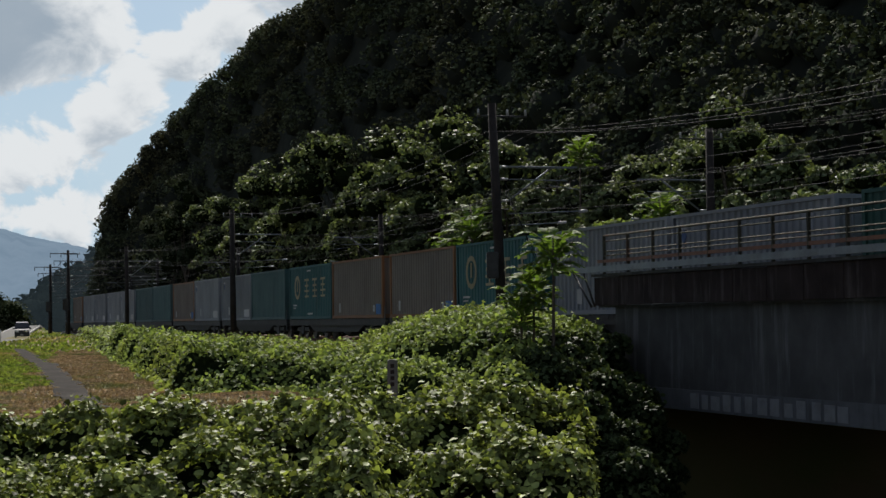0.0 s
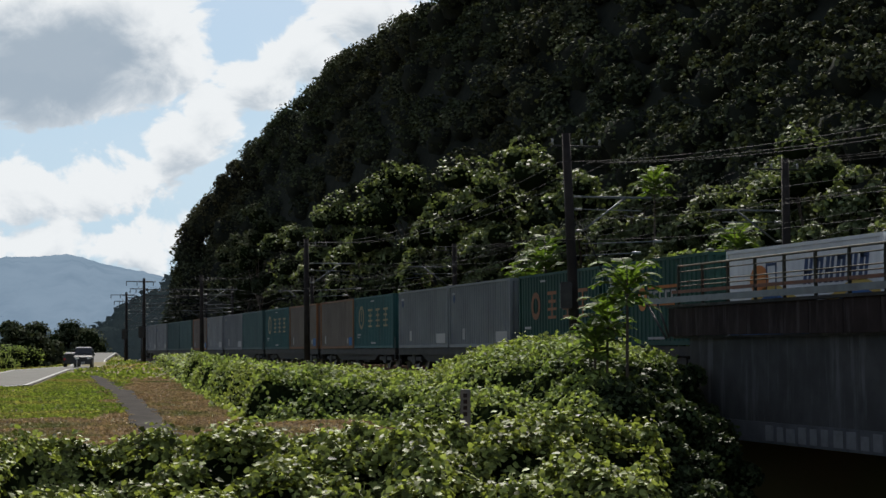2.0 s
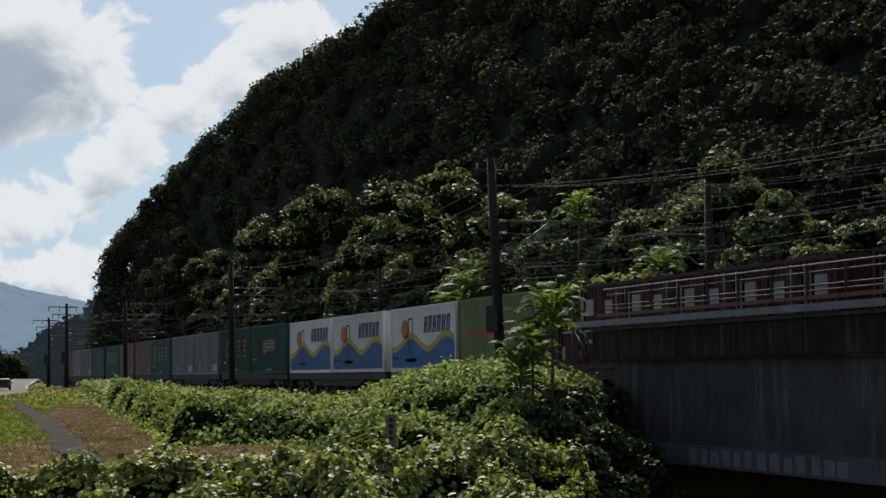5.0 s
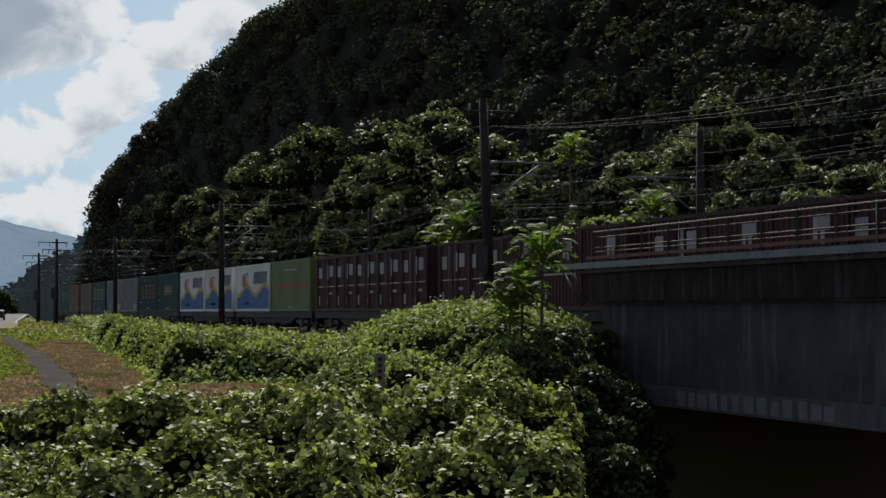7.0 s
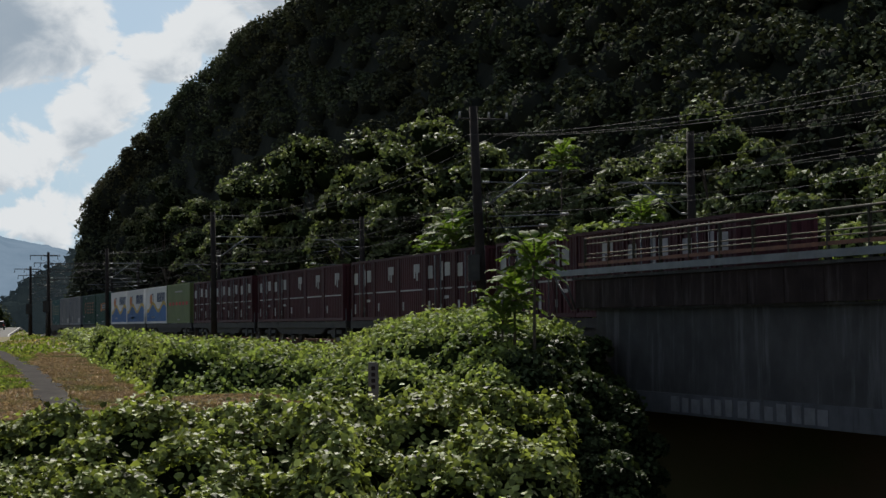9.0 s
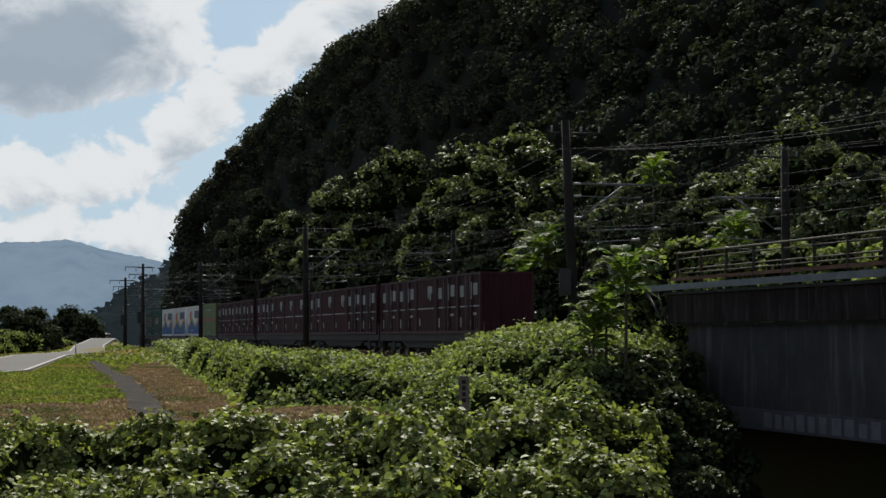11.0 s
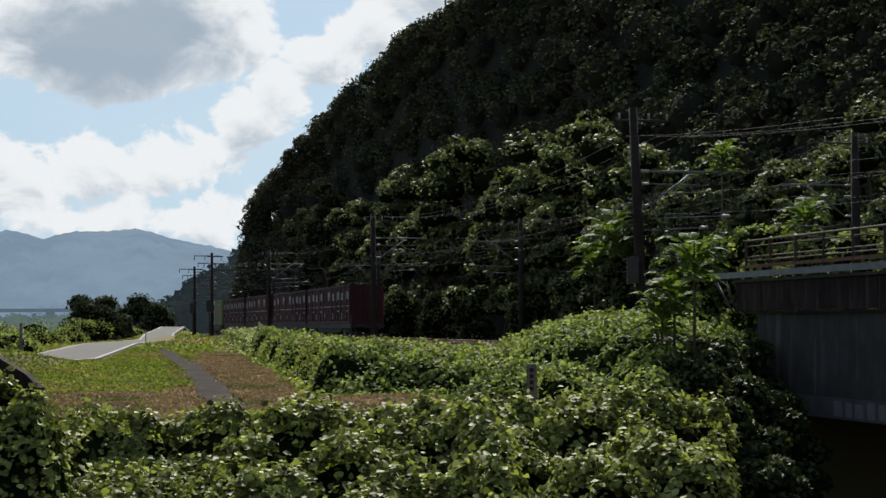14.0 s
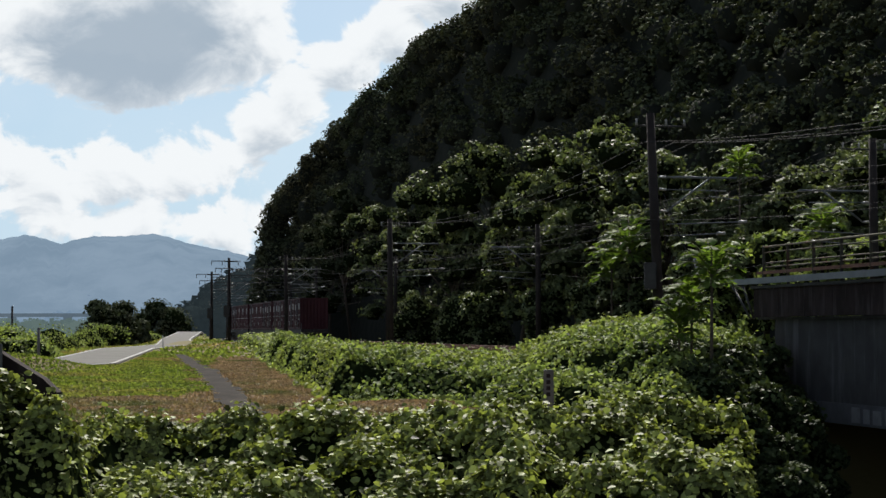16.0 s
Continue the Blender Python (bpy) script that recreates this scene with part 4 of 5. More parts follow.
part("bottom_flange", along_many((BR_START, BR_END - 1.6, -1.93, -1.2, -2.47, -1.93)), M_CONC_PALE, bridge, "pale lime-stained lower flange")
s = BR_END
while s > 4:
    w = 1.78
    part("fascia_panel", along_many((s - w + 0.025, s, -2.12, -1.86, 0.345 + 0.01 * math.sin(s * 3), 1.16 + 0.012 * math.sin(s * 5))), M_CONC_DARK, bridge, "dark concrete panel with pale streaks")
    s -= w
s = BR_END - 6.0
for i in range(13):
    w = 0.30 + 0.22 * random.random()
    part("repair_patch", along_many((s - w, s, -1.945, -1.93, -2.40, -2.08 + 0.1 * random.random())), M_PATCH, bridge, "pale mortar repair patch")
    s -= w + 0.10 + 0.2 * random.random()
part("coping", along_many((4, BR_END + 0.05, -2.2, -1.8, 1.172, 1.25)), M_CONC, bridge)
part("cable_duct", along_many((4, BR_END + 1.9, -2.32, -2.21, 1.30, 1.47)), M_GALV, bridge, "blue-grey galvanised cable duct")
part("kick_rail", along_many((4, BR_END, -2.02, -1.94, 1.58, 1.67)), M_RUST, bridge, "rusty lower rail")
for z, r in ((2.36, 0.032), (2.20, 0.020), (1.90, 0.020), (1.78, 0.020)):
    a, b = track(4, -1.98, z)[0], track(BR_END - 0.4, -1.98, z)[0]
    part("hand_rail", tube(bmesh.new(), a, b, r, n=8), M_RAIL_PAINT, bridge)
s = BR_END - 0.45
while s > 6:
    part("rail_post", along_many((s - 0.035, s + 0.035, -2.02, -1.95, 1.25, 2.36)), M_RAIL_PAINT, bridge)
    s -= 1.72
for ds in (0.5, 1.3):
    part("duct_bracket", tube(bmesh.new(), track(BR_END + ds, -2.26, 1.3)[0], track(BR_END - 0.1 + ds * 0.3, -2.1, 0.3)[0], 0.035, n=6), M_STEEL_DARK, bridge)
part("abutment", along_many((BR_END - 1.2, BR_END + 2.5, -2.1, 9.2, -6.4, -2.48), (BR_END - 0.2, BR_END + 2.5, -1.7, 9.0, -2.48, -1.5)), M_CONC_DARK, bridge, "dark concrete abutment")
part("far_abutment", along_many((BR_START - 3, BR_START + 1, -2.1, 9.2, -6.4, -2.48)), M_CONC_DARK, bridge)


# ---- poles and wires ----
def arm(bm, a, b, r=0.03):
    return tube(bm, a, b, r, n=6)


def mast(s, off, top, reach, lean=0.0, detail=1, tall=False):
    """A concrete overhead-line mast with its crossarm, bracket arms and insulators. reach: +1 to the far side, -1 to the near."""
    foot, h = track(s, off, FORM_Z)
    n = Vector((math.cos(h), math.sin(h), 0)) * reach
    head = track(s, off, top)[0] - Vector((lean, 0, 0))
    th = empty("catenary_mast", "dark concrete overhead line mast with bracket arms beside the track", "mast", "masts along the railway")
    part("pole", tube(bmesh.new(), foot - Vector((0, 0, 0.4)), head, 0.19, 0.145, 14), M_POLE, th)
    axis = (head - foot)
    at = lambda z: foot + axis * ((z - FORM_Z) / (top - FORM_Z))
    cross = bmesh.new()
    w = n * 1.0
    arm(cross, at(top - 0.42) - w * 0.55, at(top - 0.42) + w * 1.25, 0.035)
    part("crossarm", cross, M_STEEL_DARK, th)
    for k in (-0.5, 0.55, 1.2):
        bm = tube(bmesh.new(), at(top - 0.40) + w * k, at(top - 0.40) + w * k + Vector((0, 0, 0.22)), 0.045, 0.03, 8)
        part("insulator", bm, M_PORCELAIN, th)
    z1, z2 = 5.15, 4.0
    tip = at(z1) + n * 3.0
    bm = arm(bmesh.new(), at(z1) + n * 0.45, tip, 0.042)
    part("bracket_arm", bm, M_GALV, th)
    part("bracket_arm", arm(bmesh.new(), at(z1 - 0.42) + n * 0.5, at(z1 - 0.45) + n * 2.6, 0.022), M_GALV, th)
    part("brace", arm(bmesh.new(), at(z2) + n * 0.45, at(z1) + n * 2.05, 0.036), M_GALV, th)
    for z, far in ((3.55, 3.3), (3.15, 2.5)):
        part("bracket_arm", arm(bmesh.new(), at(z) + n * 0.4, at(z + 0.12) + n * far, 0.022), M_GALV, th)
        part("insulator", tube(bmesh.new(), at(z + 0.11) + n * (far - 0.3), at(z + 0.12) + n * far, 0.05, 0.045, 8), M_PORCELAIN, th)
    for z in (z1, z2, z1 - 0.42):
        part("insulator", tube(bmesh.new(), at(z) + n * 0.2, at(z) + n * 0.45, 0.045, 0.04, 8), M_PORCELAIN, th)
    part("steady_arm", arm(bmesh.new(), tip + n * 0.1 - Vector((0, 0, 0.75)), tip - n * 1.0 - Vector((0, 0, 0.62)), 0.018), M_GALV, th)
    if tall:
        for dz, r0, r1 in ((0.35, -1.9, 1.0), (1.15, -1.5, 0.4)):
            bm = arm(bmesh.new(), at(top - dz) + n * r0, at(top - dz) + n * r1, 0.05)
            for k in (r0, (r0 + r1) / 2 - 0.3, r1):
                arm(bm, at(top - dz) + n * k, at(top - dz) + n * k - Vector((0, 0, 0.45)), 0.04)
            part("feeder_arm", bm, M_STEEL_DARK, th)
    return th


NEAR_OFF, FAR_OFF = -1.9, 8.15
mast_one = mast(64.9, NEAR_OFF, 7.3, 1, 0.32)
box_c = track(64.9, NEAR_OFF - 0.15, 1.9)[0]
bm = bmesh.new()
box(bm, box_c.x - 0.42, box_c.x - 0.02, box_c.y - 0.3, box_c.y + 0.1, box_c.z - 0.55, box_c.z + 0.35, bevel=0.03)
part("switch_box", bm, M_STEEL_DARK, mast_one, "dark steel switch box")
for k, (dx, z) in enumerate(((0.5, 3.4), (0.75, 3.2))):
    a = track(64.9, NEAR_OFF, 4.6 - 0.3 * k)[0] + Vector((0.1, 0, 0))
    b = track(64.3, NEAR_OFF, 1.0)[0] + Vector((1.15 + 0.15 * k, -0.3, 0.2))
    part("guy_wire", tube(bmesh.new(), a, b, 0.014, n=5), M_WIRE, mast_one)
g = track(64.3, NEAR_OFF, 1.3)[0] + Vector((1.05, -0.3, 0.3))
part("guy_insulator", tube(bmesh.new(), g, g + Vector((-0.14, 0, 0.75)), 0.06, 0.05, 8), M_PORCELAIN, mast_one)
for s, top, tall in ((112.6, 6.6, False), (158.7, 6.35, False), (205.0, 7.9, True), (236.0, 7.4, True), (17.0, 7.2, False), (275, 7, True)):
    mast(s, NEAR_OFF, top, 1, 0.05, tall=tall)
for s, top in ((69.5, 7.15), (116.0, 6.6), (162.0, 6.4), (208.0, 7.2), (21.0, 7.1), (240.0, 7.0)):
    mast(s, FAR_OFF, top, -1, 0.02)
for s in (205.0, 236.0, 275.0):
    a, b = track(s, NEAR_OFF, 6.0)[0], track(s, FAR_OFF, 6.0)[0]
    th = empty("gantry_beam", "dark steel lattice beam spanning the tracks", "gantry", "beams between the masts")
    for dz in (0, 0.7):
        part("chord", tube(bmesh.new(), a + Vector((0, 0, dz)), b + Vector((0, 0, dz)), 0.05, n=6), M_STEEL_DARK, th)
    for i in range(9):
        p, q = a.lerp(b, i / 9), a.lerp(b, (i + 1) / 9)
        part("lattice_bar", tube(bmesh.new(), p + Vector((0, 0, 0.7 * (i % 2))), q + Vector((0, 0, 0.7 * ((i + 1) % 2))), 0.03, n=5), M_STEEL_DARK, th)


def wire(name, label, spans, off, z, sag, r=0.012, wob=0.0):
    """A line sagging from mast to mast, at the heights given."""
    pts = []
    for (s0, z0), (s1, z1) in zip(spans, spans[1:]):
        for i in range(12):
            k = i / 12
            s = s0 + (s1 - s0) * k
            pts.append(track(s, off, z0 + (z1 - z0) * k + z - 4 * sag * k * (1 - k))[0])
    bm = polyline(bmesh.new(), pts, r)
    return tagged(part(name, bm, M_WIRE), label, "wire", "overhead wires")


# near heights at the first two masts fit the camera's view, not their crossarms
near_wire_z = [(17.0, 4.95), (64.9, 6.10), (112.6, 6.2), (158.7, 5.95), (205.0, 6.8), (236.0, 6.4), (275.0, 6.3)]
far_tops = [(21.0, 6.7), (69.5, 6.75), (116.0, 6.2), (162.0, 6.0), (208.0, 6.6), (240.0, 6.4)]
for k in (-0.55, 0.5, 1.15):
    wire("feeder_wire", "thin dark feeder wire sagging between masts", near_wire_z, NEAR_OFF + k, 0.22, 0.9, 0.011)
for k in (0.55, -0.5, -1.15):
    wire("feeder_wire", "thin dark feeder wire sagging between masts", far_tops, FAR_OFF + k, 0.22, 0.9, 0.008)
for c in (1.15, 5.15):
    sp = [(s, 0) for s in (17, 65, 113, 159, 205, 236, 275, 320)]
    wire("messenger_wire", "thin dark catenary messenger wire above the track", sp, c, 5.15, 0.7, 0.008)
    wire("contact_wire", "thin dark contact wire above the track", sp, c, 4.25, 0.03, 0.007)


for off, z in ((NEAR_OFF - 0.35, 3.7), (NEAR_OFF + 0.35, 4.4), (FAR_OFF + 0.4, 4.2), (FAR_OFF - 0.4, 3.4)):
    wire("return_wire", "thin dark return wire sagging beside the masts", [(s, 0) for s in (17, 65, 113, 159, 205, 236, 275)], off, z, 0.8, 0.009)


# ---- kudzu, shrubs and grass ----
def lumps(X, Y, size, seed):
    a = np.sin(X / size * 2.1 + seed + 0.8 * np.sin(Y / size * 1.3 + seed)) * np.sin(Y / size * 1.7 + seed * 2.3 + 0.7 * np.sin(X / size * 1.9))
    b = np.sin(X / size * 5.3 - seed + Y / size * 1.1) * np.sin(Y / size * 4.7 + seed * 0.7 - X / size * 0.9)
    return a * 0.65 + b * 0.35


def make_mounds(n, bounds, r0, r1, seed):
    g = np.random.default_rng(seed)
    return np.stack([g.uniform(bounds[0], bounds[1], n), g.uniform(bounds[2], bounds[3], n), g.uniform(r0, r1, n), g.uniform(0.75, 1.1, n)], -1)


def mounds(X, Y, table):
    """Rounded heaps, shaped steep toward the camera so their fronts fall in shade, gentle behind."""
    h = np.zeros_like(np.asarray(X, float))
    for cx, cy, r, k in table:
        dy = Y - cy
        d2 = ((X - cx) / (1.15 * r)) ** 2 + (dy / np.where(dy < 0, 0.55 * r, 1.5 * r)) ** 2
        h = np.maximum(h, k * r * np.sqrt(np.clip(1 - d2, 0, 1)))
    return h


FRONT_MOUNDS = make_mounds(310, (-15, 4, 19, 38), 0.40, 0.95, 4)
SLOPE_MOUNDS = make_mounds(620, (-24, 8, 37, 100), 0.5, 1.3, 9)

CREST_U = [-0.42, -0.34, -0.305, -0.275, -0.25, -0.22, -0.18, -0.14, -0.105, -0.08, -0.05, -0.02, 0.01, 0.04, 0.06, 0.075, 0.10]
CREST_E = [-0.0181, -0.0247, -0.0379, -0.0552, -0.0579, -0.0700, -0.0655, -0.0610, -0.0593, -0.0618, -0.0390, -0.0652, -0.0603, -0.0614, -0.0672, -0.0656, -0.1131]


def canopy_front(X, Y):
    """Top of the kudzu bank nearest to the eye."""
    u = X / Y
    yc = 33.0 - 3.3 * step(-0.265, -0.30, u)
    z = np.interp(u, CREST_U, CREST_E) * yc
    z = z - (0.15 + 1.5 * step(-0.20, -0.27, u)) * np.clip(yc - Y, 0, 20) - 0.012 * np.clip(yc - 4.0 - Y, 0, 20) ** 2
    z = z - 0.55 * np.clip(Y - yc - 0.6, 0, 9) ** 1.2
    z = z - 0.30 * np.exp(-((u + 0.029) / 0.010) ** 2)
    z = z - 0.5 + (1.5 - 0.6 * step(-0.25, -0.29, u)) * np.minimum(mounds(X, Y, FRONT_MOUNDS), 0.8) + 0.07 * lumps(X, Y, 0.6, 2.2)
    return np.maximum(z, ground_z(X, Y) + 0.42 + 0.15 * lumps(X, Y, 0.9, 0.3))


# cap on the growth against the railway, fitted to the camera's view, as height angle by side angle
CAP_U = [-0.24, -0.20, -0.18, -0.15, -0.12, -0.065, -0.050, -0.030, 0.0, 0.03, 0.05, 0.09]
CAP_E = [-0.004, -0.002, -0.002, -0.011, -0.0155, -0.0185, -0.0195, -0.0105, -0.001, -0.001, -0.002, -0.008]
EDGE_Y, EDGE_X = [40, 44, 47, 62, 77, 110, 145, 200, 240], [-1.2, -5.4, -6.9, -10.3, -13.7, -21.2, -28.6, -41.5, -51.0]


FOOT_X, FOOT_Y = [-9, -4, -2.2, -0.5, 4], [49.6, 48.8, 45.4, 40.5, 38.0]


def slope_mask(X, Y):
    off, s = off_of(X, Y)
    inside = np.minimum(1.8 * (X - np.interp(Y, EDGE_Y, EDGE_X)), 0.42 * (Y - np.interp(X, FOOT_X, FOOT_Y)))
    return inside, -2.4 - off, s


def canopy_slope(X, Y):
    """Top of the kudzu that covers the railway bank."""
    inside, back, s = slope_mask(X, Y)
    wide = 1.3 + 2.6 * step(-4.0, -1.0, X)
    h = 0.2 + 1.0 * step(-0.1, wide, inside) + 0.2 * step(1, 5, inside)
    h = h - 0.40 + (0.85 + 0.35 * step(-3.0, -6.0, X)) * mounds(X, Y, SLOPE_MOUNDS) * step(-0.3, 2.0, inside) + 0.10 * lumps(X, Y, 1.0, 0.4)
    h = h + 0.9 * np.exp(-((X - 0.3) / 3.4) ** 2 - ((Y - 55) / 7.0) ** 2)
    z = ground_z(X, Y) + np.maximum(h, 0.05)
    cap = np.interp(X / Y, CAP_U, CAP_E) * Y + 0.20 * lumps(X, Y, 1.3, 2.0) + 0.16 * lumps(X, Y, 0.5, 0.9)
    over = z - cap
    return np.where(over > 0, cap + 0.22 * np.minimum(over, 1.2), z)


def normal_of(fn, X, Y, d=0.12):
    gx = (fn(X + d, Y) - fn(X - d, Y)) / (2 * d)
    gy = (fn(X, Y + d) - fn(X, Y - d)) / (2 * d)
    n = np.stack([-gx, -gy, np.ones_like(gx)], -1)
    return n / np.linalg.norm(n, axis=1, keepdims=True)


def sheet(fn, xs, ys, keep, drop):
    """A near-black sheet under the leaves: the shade of the gaps put in as colour."""
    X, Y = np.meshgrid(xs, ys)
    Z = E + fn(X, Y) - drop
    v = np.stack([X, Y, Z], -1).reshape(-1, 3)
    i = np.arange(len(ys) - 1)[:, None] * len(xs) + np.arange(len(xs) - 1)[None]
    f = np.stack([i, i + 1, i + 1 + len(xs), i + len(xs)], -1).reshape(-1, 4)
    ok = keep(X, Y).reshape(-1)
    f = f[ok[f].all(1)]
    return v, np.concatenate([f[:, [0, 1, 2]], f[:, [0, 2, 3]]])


def foliage_sheet(name, label, fn, keep, bounds, n, size, mat, tilt, drop, depth, shape="leaf", cell=0.35):
    x0, x1, y0, y1 = bounds
    X, Y = RNG.uniform(x0, x1, n), RNG.uniform(y0, y1, n)
    ok = keep(X, Y)
    X, Y = X[ok], Y[ok]
    nn = normal_of(fn, X, Y)
    # thin the leaves in patches, baring the near-black sheet as shaded gaps
    patch = lumps(X, Y, 0.55, 5.1) + 0.6 * lumps(X, Y, 0.23, 1.7)
    ok = RNG.uniform(0, 1, len(X)) < np.clip(0.26 + 1.0 * nn[:, 2] ** 2 + 0.8 * patch, 0.10, 1)
    X, Y, nn = X[ok], Y[ok], nn[ok]
    Z = E + 0.10 * lumps(X, Y, 0.3, 3.3) + fn(X, Y) - RNG.exponential(depth, len(X)) + RNG.uniform(0, 0.07, len(X)) + np.where(RNG.uniform(0, 1, len(X)) < 0.10, RNG.uniform(0.05, 0.22, len(X)), 0)
    Z = np.where(RNG.uniform(0, 1, len(X)) < 0.12, np.maximum(Z - RNG.uniform(0.1, 0.9, len(X)), E + ground_z(X, Y) + 0.05), Z)
    nn = nn * 0.9 + np.array([0, -0.05, 0.4])
    v, f = leaves(np.stack([X, Y, Z], -1), nn, size * RNG.uniform(0.6, 1.3, len(X)), tilt, shape)
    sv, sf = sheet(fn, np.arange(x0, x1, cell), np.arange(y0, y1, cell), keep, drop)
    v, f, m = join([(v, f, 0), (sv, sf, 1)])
    return tagged(new(name, quick_mesh(name, v, f, [mat, M_GAP_SHADE], m)), label, "vines", kind="stuff")


foliage_sheet("kudzu_bank", "dense sunlit kudzu vines heaped over the near bank", canopy_front, lambda X, Y: (X / Y < 0.077 + 0.007 * np.sin(Y * 2.3) + 0.004 * np.sin(Y * 7.1)) & (X > -14.5), (-14.5, 3.4, 20.5, 37.0), 230000, 0.118, M_KUDZU, 0.55, 0.40, 0.09)


def keep_slope(X, Y):
    inside, back, s = slope_mask(X, Y)
    return (inside > -0.05 + 0.25 * np.sin(Y * 0.9) * np.sin(X * 1.3)) & (back > 0) & (X / Y < 0.088) & (Y > 37.5) & ((X + 1.2) ** 2 + (Y - 40.6) ** 2 > 1.1)


foliage_sheet("kudzu_slope", "green kudzu vines and weeds covering the railway bank", canopy_slope, lambda X, Y: keep_slope(X, Y) & (Y < 100), (-22, 8, 37.5, 100), 360000, 0.125, M_SLOPE, 0.65, 0.36, 0.12, cell=0.3)
foliage_sheet("kudzu_slope", "green kudzu vines and weeds beside the far track", canopy_slope, lambda X, Y: keep_slope(X, Y) & (Y >= 100), (-56, -6, 100, 235), 110000, 0.28, M_SLOPE, 0.5, 0.35, 0.14, shape="rhomb", cell=1.2)


def crown_thing(name, label, category, x, y, z0, height, radius, lobes, per, size, mat, seed, trunk=0.12, low=-0.5, skirt=0.25, group=""):
    """A tree or shrub: a tapered trunk with limbs, and a crown of many leaves over uneven lobes."""
    th = empty(name, label, category, group)
    th.location = (x, y, z0)
    bm = bmesh.new()
    lean = RNG.normal(0, 0.05, 2) * height
    topv = Vector((lean[0], lean[1], height * 0.72))
    tube(bm, (0, 0, -0.3), topv * 0.5, trunk, trunk * 0.75)
    tube(bm, topv * 0.5, topv, trunk * 0.75, trunk * 0.35)
    c, r = [], []
    for i in range(lobes):
        k = (i + 0.5) / lobes
        zc = height * (skirt + (0.97 - skirt) * k) - (0.045 if lobes > 40 else 0.12) * height
        spread = radius * math.sqrt(max(0.08, 1 - ((k - 0.35) / 0.75) ** 2))
        a = i * 2.399 + RNG.uniform(-0.4, 0.4)
        d = spread * RNG.uniform(0.25, 0.85)
        c.append((d * math.cos(a), d * math.sin(a), zc))
        rr = radius * RNG.uniform(0.6, 1.25) * (2.1 / math.sqrt(lobes))
        r.append((rr, rr, rr * RNG.uniform(0.6, 0.85)))
        if i % 3 == 0:
            tube(bm, topv * min(0.9, zc / height), (d * math.cos(a) * 0.8, d * math.sin(a) * 0.8, zc), trunk * 0.4, trunk * 0.12, 6)
    part("trunk", bm, M_BARK, th)
    c, r = np.array(c), np.array(r)
    v, f = lobe_leaves(c, r, per, size, 0.95, "rhomb", low)
    chunks = [(v, f, 0)]
    # near-black blobs put the crown's inner shade into colour
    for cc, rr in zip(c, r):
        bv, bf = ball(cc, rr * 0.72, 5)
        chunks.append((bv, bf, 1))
    v, f, m = join(chunks)
    ob = new("crown", quick_mesh("crown", v, f, [mat, M_GAP_SHADE], m))
    ob.parent = th
    return th


def behind(u, off):
    """The place beyond the line at that offset, seen at side angle u."""
    yy = (LINE_C + off / COS_H) / (u + math.tan(HEAD))
    return u * yy, yy


def broad_tree(name, label, group, x, y, z0, height, radius, size, mat, pads=20, per=200):
    """A spreading tree: forking limbs that carry flat bunches of leaves, each over a blob coloured as shade."""
    th = empty(name, label, "tree", group)
    th.location = (x, y, z0)
    wood = bmesh.new()
    fork = Vector((RNG.normal(0, 0.04) * height, RNG.normal(0, 0.04) * height, height * 0.42))
    tube(wood, (0, 0, -0.3), fork, 0.17, 0.12)
    chunks = []
    for i in range(pads):
        k = (i + 0.6) / pads
        a = i * 2.399 + RNG.uniform(-0.5, 0.5)
        zc = height * (0.20 + 0.74 * k ** 0.8) + RNG.normal(0, 0.03) * height
        d = radius * math.sqrt(max(0.02, 1 - ((k - 0.30) / 0.72) ** 2)) * RNG.uniform(0.45, 1.0)
        rr = radius * RNG.uniform(0.26, 0.50)
        c = np.array([d * math.cos(a), d * math.sin(a), min(zc, height - 0.30 * rr)])
        if i % 2 == 0:
            tube(wood, fork * (0.55 + 0.45 * k), Vector(c) - Vector((0, 0, 0.2)), 0.07, 0.025, 6)
        # each bunch is a few smaller tufts, drooping at the rim
        n = 5
        b = np.arange(n) * 2.399 + RNG.uniform(0, 6)
        q = rr * np.sqrt((np.arange(n) + 0.3) / n) * 0.75
        cc = c + np.stack([q * np.cos(b), q * np.sin(b), -0.75 * q * q / rr + RNG.normal(0, 0.16, n) * rr], -1)
        rad = rr * RNG.uniform(0.34, 0.62, (n, 1)) * np.array([1, 1, 0.9])
        v, f = lobe_leaves(cc, rad, per // n, size, 0.75, "rhomb", -0.45)
        chunks.append((v, f, 0))
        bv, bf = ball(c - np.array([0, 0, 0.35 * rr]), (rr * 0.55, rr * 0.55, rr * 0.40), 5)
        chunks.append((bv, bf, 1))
    part("trunk", wood, M_BARK, th)
    v, f, m = join(chunks)
    ob = new("crown", quick_mesh("crown", v, f, [mat, M_GAP_SHADE], m))
    ob.parent = th
    return th


